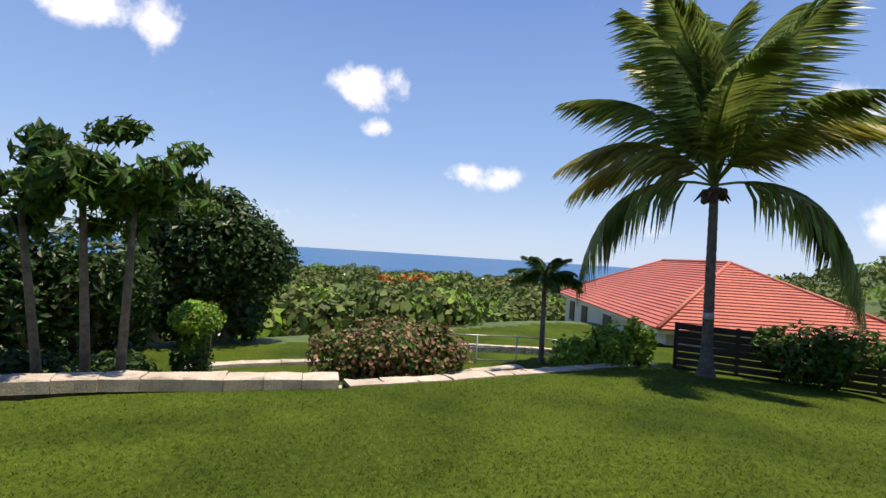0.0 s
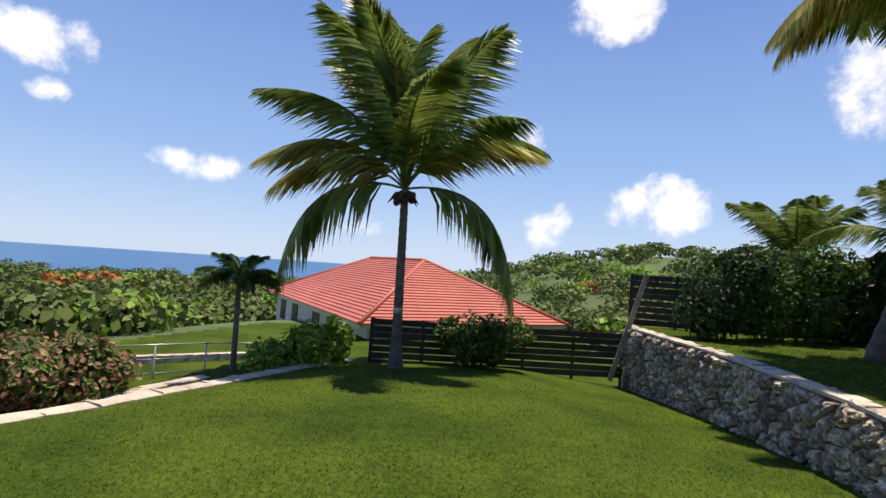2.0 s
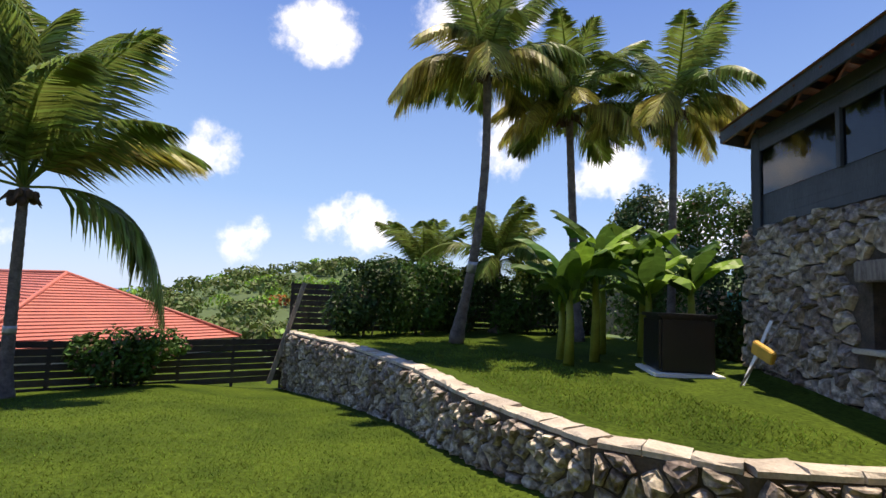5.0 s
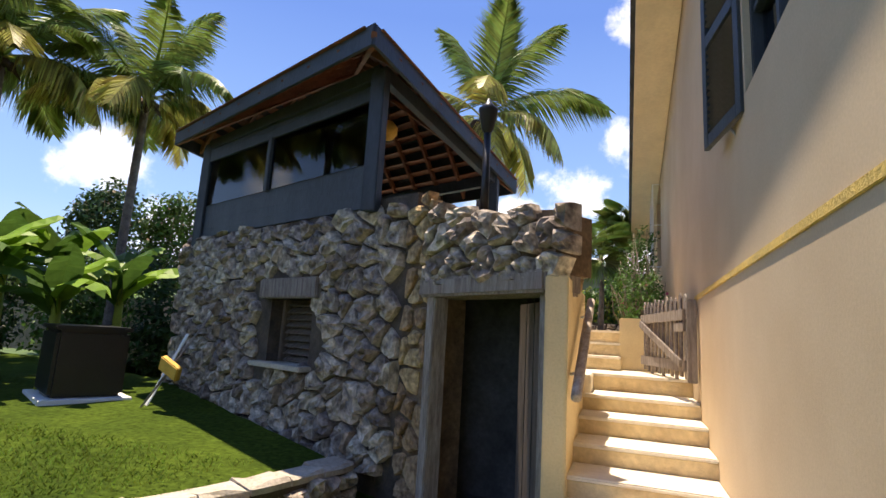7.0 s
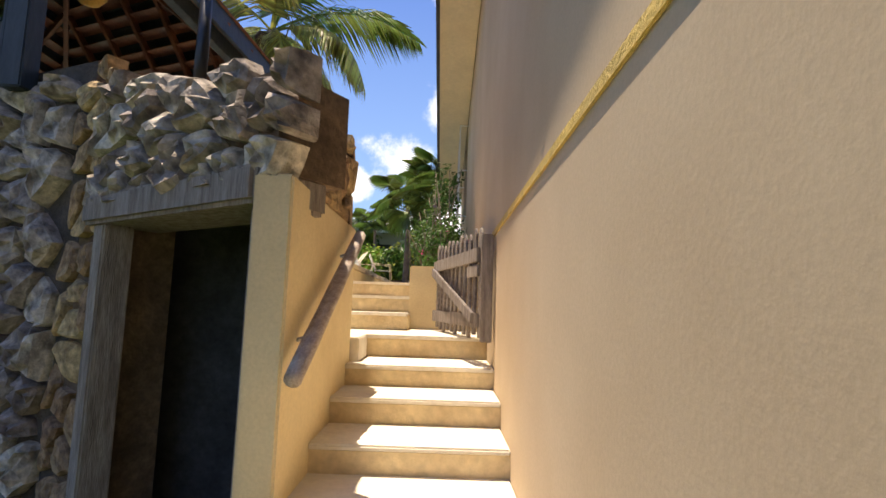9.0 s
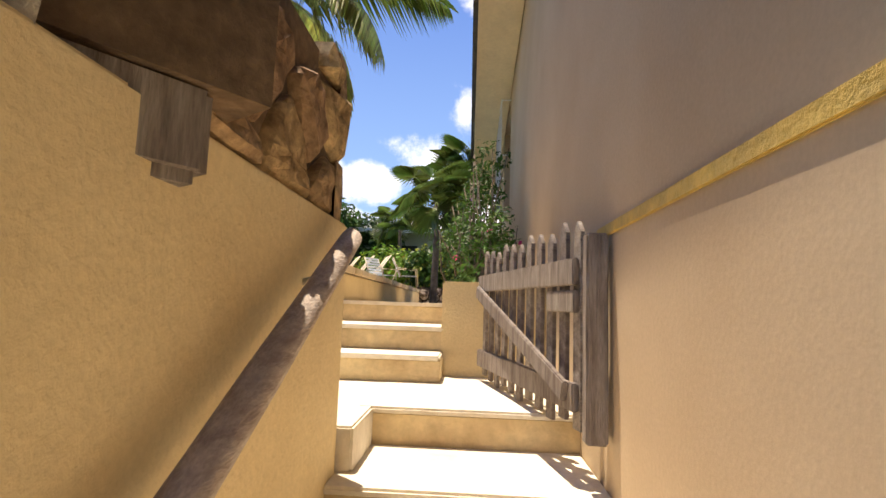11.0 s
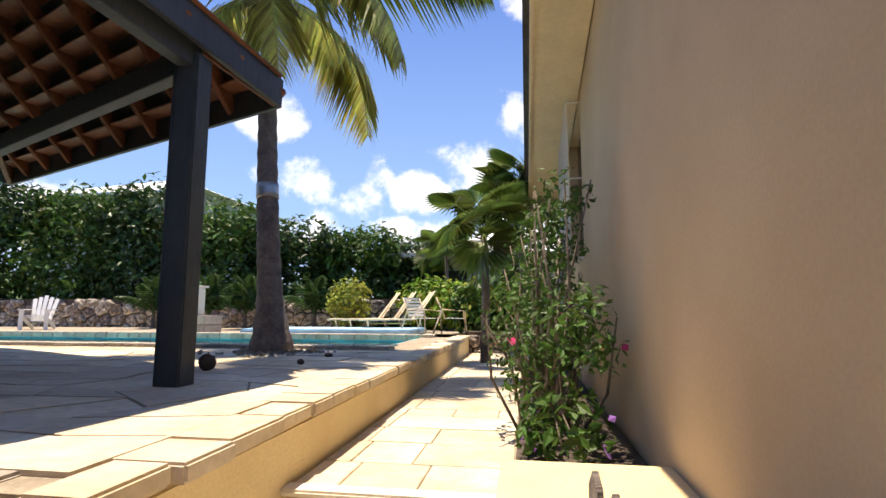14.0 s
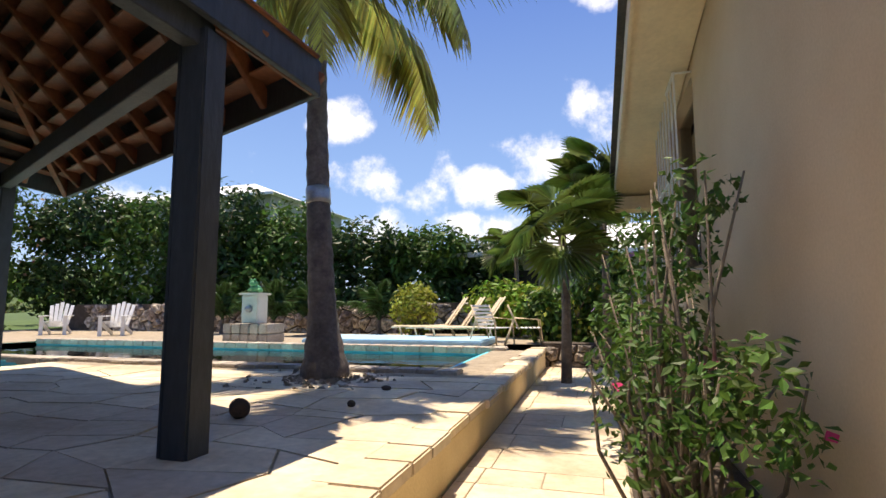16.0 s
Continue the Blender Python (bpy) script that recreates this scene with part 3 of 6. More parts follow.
def stone_building():
    b = thing("stone_building", "coral stone rubble building with a plank door and a louvred window", "building", kind="structure")
    sd = Vector((SIDE_END[0] - CX, SIDE_END[1] - CY)).normalized()
    fd = Vector((FRONT_END[0] - CX, FRONT_END[1] - CY)).normalized()
    # side wall with an opening for the louvres
    ln = math.dist((CX, CY), SIDE_END)
    srot = math.degrees(math.atan2(sd.y, sd.x))
    bm = bmesh.new()
    o0, o1, oz0, oz1 = 1.95, 3.05, 0.95, 1.9
    for x0, x1, z0, z1 in ((0.0, o0, -0.6, 3.2), (o1, ln, -0.6, 3.2), (o0, o1, -0.6, oz0), (o0, o1, oz1, 3.2)):
        boxbm(x0, x1, -0.5, -0.02, z0, z1, bm=bm)
    side = part("side_wall", bm, MORTAR, b)
    side.matrix_basis = pose(CX, CY, 0, 0, 0, srot)
    sout = (sd.y * 1, -sd.x * 1)
    if sout[1] > 0:
        sout = (-sout[0], -sout[1])
    lay_stones(b, (CX + sd.x * 0.15, CY + sd.y * 0.15), SIDE_END, lambda s: -0.05, lambda s: 3.12, 0.34, ROCK, sout,
               skip=lambda c, z: o0 - 0.3 < c < o1 + 0.18 and oz0 - 0.12 < z < oz1 + 0.34, limit=260, depth=0.11, seed=31)
    m = pose(CX, CY, 0, 0, 0, srot)
    lint = part("lintel", boxbm(o0 - 0.25, o1 + 0.15, -0.3, 0.14, oz1, oz1 + 0.3, 0.02), GREYWOOD, b, "thick dark timber lintel")
    lint.matrix_basis = m
    sill = part("sill", boxbm(o0 - 0.1, o1 + 0.15, -0.3, 0.2, oz0 - 0.07, oz0, 0.015), CAP, b, "pale stone sill")
    sill.matrix_basis = m
    for k in range(9):
        z = oz0 + 0.06 + k * 0.105
        lv = part("louvre_slat", boxbm(o0 + 0.05, o1 - 0.05, -0.075, 0.075, -0.009, 0.009, 0.003), DOORW, b)
        lv.matrix_basis = m @ pose(0, -0.33, z, -38)
    for x in (o0, o1 - 0.06):
        part("louvre_frame", boxbm(x, x + 0.06, -0.42, -0.22, oz0, oz1, 0.005), DOORW, b).matrix_basis = m
    # black backing that imitates the shade behind the slats
    part("louvre_shade_back", boxbm(o0, o1, -0.5, -0.46, oz0, oz1), BLACKP_SHADE, b).matrix_basis = m
    # front wall with the doorway
    fl = math.dist((CX, CY), FRONT_END)
    frot = math.degrees(math.atan2(fd.y, fd.x))
    fm = pose(CX, CY, 0, 0, 0, frot)
    bm = bmesh.new()
    for x0, x1, z0, z1 in ((0, 0.42, -0.6, 3.0), (0.42, fl, 2.08, 2.62)):
        boxbm(x0, x1, 0.02, 0.5, z0, z1, bm=bm)
    part("front_wall", bm, TANMORTAR, b).matrix_basis = fm
    fout = (fd.y, -fd.x)
    lay_stones(b, (CX + fd.x * 0.35, CY + fd.y * 0.35), (FRONT_END[0] + fd.x * 0.2, FRONT_END[1] + fd.y * 0.2), lambda s: 2.1, lambda s: 2.92 - 0.13 * s, 0.3, ROCK, fout, depth=0.1, seed=41)
    lay_stones(b, (CX - fd.x * 0.1, CY - fd.y * 0.1), (CX + fd.x * 0.4, CY + fd.y * 0.4), lambda s: -0.2, lambda s: 3.1, 0.3, ROCK_TAN, fout, depth=0.05, seed=43, gap=0.025, craggy=0.5)
    part("door_lintel", boxbm(0.3, fl - 0.02, -0.1, 0.4, 1.9, 2.1, 0.025), GREYWOOD, b, "rough grey timber lintel").matrix_basis = fm
    part("door_jamb", boxbm(0.42, 0.56, -0.06, 0.14, -0.3, 1.9, 0.012), GREYWOOD, b, "split pale grey jamb").matrix_basis = fm
    part("door_jamb", boxbm(fl - 0.16, fl - 0.02, 0.0, 0.14, -0.3, 1.9, 0.012), GREYWOOD, b).matrix_basis = fm
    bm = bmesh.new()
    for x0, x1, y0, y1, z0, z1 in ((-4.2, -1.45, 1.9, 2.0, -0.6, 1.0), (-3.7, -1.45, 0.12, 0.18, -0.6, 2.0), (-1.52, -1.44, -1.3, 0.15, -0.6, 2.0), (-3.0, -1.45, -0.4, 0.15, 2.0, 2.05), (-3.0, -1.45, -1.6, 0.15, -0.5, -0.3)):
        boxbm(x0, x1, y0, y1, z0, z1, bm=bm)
    # room surfaces coloured near-black so the doorway looks unlit inside
    part("store_room", bm, SHINGLE_SHADE, b)
    door = part("door_leaf", boxbm(0, 0.95, -0.02, 0.02, -0.28, 1.86, 0.005), DOORW, b, "half-open weathered plank door")
    door.matrix_basis = fm @ pose(fl - 0.16, 0.2, 0, 0, 0, 152)
    for z in (0.3, 1.0, 1.65):
        part("door_batten", boxbm(0.03, 0.92, -0.05, -0.02, z - 0.07, z + 0.07, 0.006), DOORW, door)
    for x in (0.24, 0.48, 0.72):
        part("door_groove", boxbm(x - 0.004, x + 0.004, -0.024, 0.024, -0.25, 1.94), BLACKP_SHADE, door)


stone_building()


YEND = 0.1


def stair_side_wall():
    w = thing("stair_wall", "yellow plastered stair wall with tan stonework on top", "wall", kind="structure")
    part("plaster", boxbm(-1.44, -1.25, -1.7, YEND, -0.5, 2.04, 0.012), YELLOW, w, "smooth yellow plaster")
    part("stone_core", boxbm(-1.75, -1.31, -1.38, YEND - 0.05, 2.04, 2.68), TANMORTAR, w)
    lay_stones(w, (-1.31, -1.4), (-1.31, YEND - 0.05), lambda s: 2.13, lambda s: 2.74, 0.34, ROCK_TAN, (1, 0), depth=0.06, seed=51, gap=0.02, craggy=0.7)
    lay_stones(w, (-1.7, YEND - 0.06), (-1.3, YEND - 0.06), lambda s: 2.1, lambda s: 2.8, 0.36, ROCK_TAN, (0, 1), depth=0.06, seed=52, gap=0.02, craggy=0.7)
    rail = thing("handrail", "weathered grey wooden handrail fixed to a yellow wall", "handrail")
    a, b2 = Vector((-1.17, -1.79, 1.08)), Vector((-1.17, -0.16, 1.95))
    part("rail", tube([a + (b2 - a) * i / 6 for i in range(7)], [0.042, 0.045, 0.044, 0.046, 0.044, 0.045, 0.043], 10, "rail", HANDW), HANDW, rail)
    for t in (0.2, 0.8):
        p = a + (b2 - a) * t
        part("bracket", tube([p, p + Vector((-0.12, 0, -0.03))], [0.012, 0.012], 8, "bracket", METAL), METAL, rail)


stair_side_wall()

# ---- stairs, path, plinth ----
NOSE = [(-3.1, -0.02), (-2.6, 0.14), (-2.1, 0.30), (-1.6, 0.465), (-1.1, 0.63), (-0.586, 0.80), (-0.077, 0.96), (0.555, 1.155)]


def stairs():
    st = thing("stairs", "yellow plastered steps with pale painted treads", "stairs", kind="structure")
    ends = [n[0] for n in NOSE[1:]] + [1.9]
    for (y, z), y1 in zip(NOSE, ends):
        part("riser", boxbm(-1.27, -0.09, y + 0.02, y1 + 0.03, z - 0.4, z - 0.03, 0.01), STEP, st)
        part("tread", boxbm(-1.26, -0.095, y - 0.005, y1 + 0.02, z - 0.034, z, 0.012), TREAD, st)
    for y, z, y1, x0 in ((1.42, 1.34, 1.8, -2.02), (1.8, 1.525, 2.45, -2.02), (2.45, 1.71, 2.55, -2.02)):
        part("riser", boxbm(x0, -0.88, y + 0.02, y1 + 0.03, z - 0.4, z - 0.03, 0.01), STEP, st)
        part("tread", boxbm(x0, -0.885, y - 0.005, y1 + 0.02, z - 0.034, z, 0.012), TREAD, st)
    part("side_plaster", boxbm(-2.2, -2.03, 0.3, 1.19, 0.9, 1.75, 0.01), YELLOW, st)
    part("landing", boxbm(-1.97, -1.18, YEND, 1.9, 0.7, 1.153, 0.01), TREAD, st)
    pl = thing("plinth", "cracked cream plaster plinth beside the steps", "plinth", kind="structure")
    part("body", boxbm(-0.9, -0.1, 1.8, 2.55, 1.0, 1.88, 0.015), YELLOW, pl)


stairs()


def garden_path():
    p = thing("path", "pale stone paved path beside the pool terrace", "path", kind="structure")
    part("bed", boxbm(-2.06, -0.1, 2.5, 12.5, 1.2, 1.69), JOINT, p)
    rg = random.Random(5)
    y = 2.54
    while y < 11.6:
        h = rg.uniform(0.3, 0.55)
        xs = sorted([-1.99, -0.85] + [-1.99 + 1.23 * (k + rg.uniform(0.3, 0.7)) / 3 for k in (0, 1, 2)][: rg.choice((1, 2, 3))])
        for a, b in zip(xs, xs[1:]):
            if b - a > 0.12:
                part("paver", boxbm(a + 0.004, b - 0.004, y + 0.003, y + h - 0.003, 1.67, 1.7 + rg.uniform(0, 0.004), 0.004), FLAG, p)
        y += h


garden_path()


def pool_deck():
    d = thing("pool_deck", "flagstone pool terrace with a stone edge and yellow side", "terrace", kind="structure")
    # the terrace, with the pool's basin left open
    bm = bmesh.new()
    for x0, x1, y0, y1 in ((-6.9, -2.06, 1.28, 7.0), (-9.0, -6.9, 2.4, 7.0), (-2.9, -2.06, 7.0, 12.2), (-22, -2.06, 10.6, 17), (-22, -14.5, 6.0, 10.6)):
        boxbm(x0, x1, y0, y1, 1.0, 2.06, bm=bm)
    boxbm(-22, -2.2, 6.0, 17, 0.2, 1.0, bm=bm)
    part("bed", bm, JOINT, d)
    part("side_face", boxbm(-2.06, -2.0, 1.24, 11.2, 1.2, 1.99, 0.01), YELLOW, d)
    part("front_face", boxbm(-6, -2.0, 1.2, 1.28, 0.9, 1.99, 0.01), YELLOW, d)
    rg = random.Random(8)
    y = 1.22
    while y < 11.1:
        h = rg.uniform(0.3, 0.6)
        part("edge_stone", boxbm(-2.26 + rg.uniform(-0.09, 0.06), -1.96 + rg.uniform(-0.02, 0.03), y + 0.003, y + h - 0.003, 2.0, 2.074 + rg.uniform(0, 0.008), 0.012), FLAG, d)
        y += h
    x = -6.0
    while x < -2.4:
        h = rg.uniform(0.3, 0.6)
        part("edge_stone", boxbm(x + 0.006, min(x + h, -2.4) - 0.006, 1.16, 1.44, 2.0, 2.076, 0.012), CAP, d)
        x += h
    # crazy paving: jittered four-sided flags
    nx, ny, s = 17, 15, 0.56
    jit = {}
    for i in range(nx + 1):
        for j in range(ny + 1):
            jit[i, j] = (-2.22 - i * s + rg.uniform(-0.22, 0.22) * (0 < i), 1.42 + j * s * 0.72 + rg.uniform(-0.17, 0.17) * (0 < j))
    used = set()
    for i in range(nx):
        for j in range(ny):
            if (i, j) in used:
                continue
            q = [jit[i, j], jit[i + 1, j], jit[i + 1, j + 1], jit[i, j + 1]]
            if rg.random() < 0.3 and i + 2 <= nx and (i + 1, j) not in used:
                used.add((i + 1, j))
                q = [jit[i, j], jit[i + 1, j], jit[i + 2, j], jit[i + 2, j + 1], jit[i + 1, j + 1], jit[i, j + 1]]
            cx, cy = sum(v[0] for v in q) / len(q), sum(v[1] for v in q) / len(q)
            if cy > 6.75 or cy < 0.3 - 0.392 * (cx + 3.2) or cx < -8.8:
                continue
            q = [(cx + (x - cx) * 0.965, cy + (y - cy) * 0.96) for x, y in q]
            part("flagstone", prism(q, 2.04, 2.074 + rg.uniform(0, 0.008)), FLAG, d)
    # pool coping and far side
    for k in range(42):
        x = -14.4 + k * 0.28
        part("coping_stone", boxbm(x + 0.005, x + 0.275, 6.92 + 0.06 * math.sin(k), 7.25, 2.0, 2.11, 0.015), CAP, d)
        part("coping_stone", boxbm(x + 0.005, x + 0.275, 10.4, 10.75 + 0.06 * math.sin(k * 2), 2.0, 2.12, 0.015), CAP, d)
    pool = thing("pool", "turquoise swimming pool with stone coping", "pool", kind="structure")
    bm = bmesh.new()
    boxbm(-14.6, -2.9, 7.0, 10.6, 0.98, 1.02, bm=bm)
    for x0, x1, y0, y1 in ((-14.6, -2.9, 6.96, 7.02), (-14.6, -2.9, 10.5, 10.62), (-14.62, -14.5, 7, 10.6), (-3.0, -2.86, 7, 10.6)):
        boxbm(x0, x1, y0, y1, 1.0, 2.04, bm=bm)
    part("basin", bm, TILE, pool)
    wat = part("water", boxbm(-14.5, -3.0, 7.02, 10.5, 1.94, 1.97), WATER, pool, "clear turquoise water")
    wat.visible_shadow = False
    end = thing("planter_wall", "low rubble stone block at the path's end", "wall", kind="structure")
    part("core", boxbm(-2.1, -0.9, 11.3, 11.9, 1.5, 2.15, 0.03), MORTAR, end)
    lay_stones(end, (-2.1, 11.3), (-0.9, 11.3), lambda s: 1.7, lambda s: 2.15, 0.3, ROCK, (0, -1), depth=0.1, seed=61)


pool_deck()

# ---- the house ----


def house():
    h = thing("house", "cream stucco house wall with an ochre band and wooden rake", "house", kind="structure")
    ridge_y, ridge_z, low_z = -6.0, 7.2, 4.65
    bm = bmesh.new()
    prof = [(-16, -1.0), (9.0, -1.0), (9.0, low_z), (ridge_y, ridge_z), (-16, 5.4)]
    # wall as a profile along y, with openings for window and grille
    wy0, wy1, wz0, wz1 = -3.75, -2.55, 3.1, 4.6
    gy0, gy1, gz0, gz1 = 5.9, 7.4, 3.25, 5.0

    def top(y):
        return float(np.interp(y, [-16, ridge_y, 9.4], [5.6, ridge_z, low_z]))

    def slab(y0, y1, z0, z1):
        vs = [bm.verts.new(v) for v in ((-0.1, y0, z0(y0)), (-0.1, y1, z0(y1)), (-0.1, y1, z1(y1)), (-0.1, y0, z1(y0)),
                                        (0.15, y0, z0(y0)), (0.15, y1, z0(y1)), (0.15, y1, z1(y1)), (0.15, y0, z1(y0)))]
        for f in ((0, 1, 2, 3), (7, 6, 5, 4), (0, 4, 5, 1), (3, 2, 6, 7), (0, 3, 7, 4), (1, 5, 6, 2)):
            bm.faces.new([vs[k] for k in f])
    c = lambda v: (lambda y: v)
    slab(-16, ridge_y, c(-1.2), top)
    slab(ridge_y, wy0, c(-1.2), top)
    slab(wy0, wy1, c(-1.2), c(wz0))
    slab(wy0, wy1, c(wz1), top)
    slab(wy1, gy0, c(-1.2), top)
    slab(gy0, gy1, c(-1.2), c(gz0))
    slab(gy0, gy1, c(gz1), top)
    slab(gy1, 9.0, c(-1.2), top)
    part("wall", bm, STUCCO, h)
    part("back_room", boxbm(0.15, 6, -16, -15.8, -1, 4.5), STUCCO, h)
    part("far_wall", boxbm(0.15, 6, 8.8, 9.0, -1, 4.5), STUCCO, h)
    part("band", boxbm(-0.11, -0.098, -9, 0.2, 2.015, 2.065, 0.004), BAND, h, "worn ochre painted band")
    # rake: fascia, soffit and roof sheet
    for y0, y1 in ((ridge_y, 9.5), (-16.2, ridge_y)):
        z0, z1 = top(y0), top(y1)
        part("fascia", beam((-0.66, y0, z0 - 0.02), (-0.66, y1, z1 - 0.02), 0.04, 0.24), CREAMP, h)
        part("soffit", beam((-0.38, y0, z0 - 0.1), (-0.38, y1, z1 - 0.1), 0.54, 0.03), CREAMP, h)
        part("roof", beam((2.5, y0, z0 + 0.14), (2.5, y1, z1 + 0.14), 6.5, 0.06), SHINGLE_SHADE, h)
    part("eave_return", boxbm(-0.68, -0.1, 9.1, 9.5, 4.35, 4.55, 0.01), CREAMP, h)
    win = thing("window_1", "dark glazed window with a timber frame in the stucco wall", "window", kind="structure")
    part("pane", boxbm(0.0, 0.01, wy0, wy1, wz0, wz1), GLASS, win)
    # black sheet behind the pane: the unlit room's shade put into colour
    part("room_shade_panel", boxbm(0.5, 0.55, wy0 - 1, wy1 + 1, wz0 - 1, wz1 + 1), BLACKP_SHADE, win)
    for y in (wy0, (wy0 + wy1) / 2 - 0.03, wy1 - 0.06):
        part("frame", boxbm(-0.06, 0.06, y, y + 0.06, wz0, wz1, 0.005), DARKWOOD, win)
    for z in (wz0, wz0 + 0.5, wz0 + 1.0, wz1 - 0.06):
        part("frame", boxbm(-0.05, 0.05, wy0 + 0.06, wy1 - 0.06, z, z + 0.05, 0.005), DARKWOOD, win)
    sh = thing("shutter", "open slate-blue louvred wooden shutter", "shutter", (-0.1, -2.5, 0), 100)
    for x in (0.0, 0.62):
        part("stile", boxbm(x, x + 0.09, -0.02, 0.02, 3.0, 4.7, 0.004), DARKWOOD, sh)
    for z in (3.0, 3.8, 4.6):
        part("rail", boxbm(0.09, 0.62, -0.02, 0.02, z, z + 0.1, 0.004), DARKWOOD, sh)
    for k in range(26):
        z = 3.12 + k * 0.057
        if not 3.77 < z < 3.92:
            sl = part("slat", boxbm(0.09, 0.62, -0.022, 0.022, -0.004, 0.004), DARKWOOD, sh)
            sl.matrix_basis = pose(0, 0, z, 35)
    part("catch", tube([(0.3, -0.02, 3.02), (0.3, -0.06, 2.96), (0.3, -0.07, 2.88)], [0.01, 0.01, 0.01], 6, "catch", METAL), METAL, sh)
    gr = thing("window_grille", "white painted iron window grille standing off the wall", "grille")
    for k in range(8):
        y = gy0 + k * (gy1 - gy0) / 7
        part("bar", boxbm(-0.26, -0.245, y, y + 0.016, gz0 - 0.05, gz1 + 0.05), WHITE, gr)
    for z in (gz0 - 0.05, (gz0 + gz1) / 2, gz1 + 0.04):
        part("bar", boxbm(-0.265, -0.24, gy0, gy1 + 0.02, z, z + 0.02), WHITE, gr)
        for y in (gy0, gy1):
            part("bracket", boxbm(-0.245, -0.09, y, y + 0.016, z, z + 0.016), WHITE, gr)
    # another black sheet painting the shade indoors, behind the grille's pane
    part("room_shade_panel", boxbm(0.4, 0.45, gy0 - 1, gy1 + 1, gz0 - 1, gz1 + 0.5), BLACKP_SHADE, win)
    part("pane", boxbm(0.02, 0.03, gy0, gy1, gz0, gz1), GLASS, win)


house()


def gate():
    a = Vector((-0.2, 0.08, 1.18))
    b = Vector((-0.58, 1.7, 1.18))
    d = b - a
    g = thing("garden_gate", "weathered grey picket gate standing open by the wall", "gate", a, math.degrees(math.atan2(d.y, d.x)))
    ln = d.length
    n = 11
    for k in range(n):
        x = 0.03 + k * (ln - 0.1) / (n - 1)
        bm = prism([(0, 0), (0.075, 0), (0.075, 0.86), (0.0375, 0.91), (0, 0.86)], -0.011, 0.011)
        bmesh.ops.bevel(bm, geom=bm.edges[:], offset=0.003, segments=1, affect="EDGES")
        pk = part("picket", bm, GREYWOOD, g)
        pk.matrix_basis = pose(x - 0.037, 0, 0.02 * math.sin(k * 2.1), 90)
    for z in (0.62, 0.08):
        part("rail", boxbm(0, ln, 0.012, 0.045, z, z + 0.12, 0.006), GREYWOOD, g)
    part("rail", boxbm(0, 0.32, 0.012, 0.04, 0.5, 0.6, 0.006), GREYWOOD, g)
    part("brace", beam((0.04, 0.06, 0.16), (ln - 0.05, 0.06, 0.62), 0.03, 0.09, (0, 0, 1)), GREYWOOD, g, "pale diagonal brace")
    post = thing("gate_post", "grey weathered gate post against the wall", "post", (-0.17, 0.0, 1.155))
    part("post", boxbm(-0.04, 0.05, -0.05, 0.03, 0, 0.86, 0.008), GREYWOOD, post)


gate()

# ---- gazebo ----


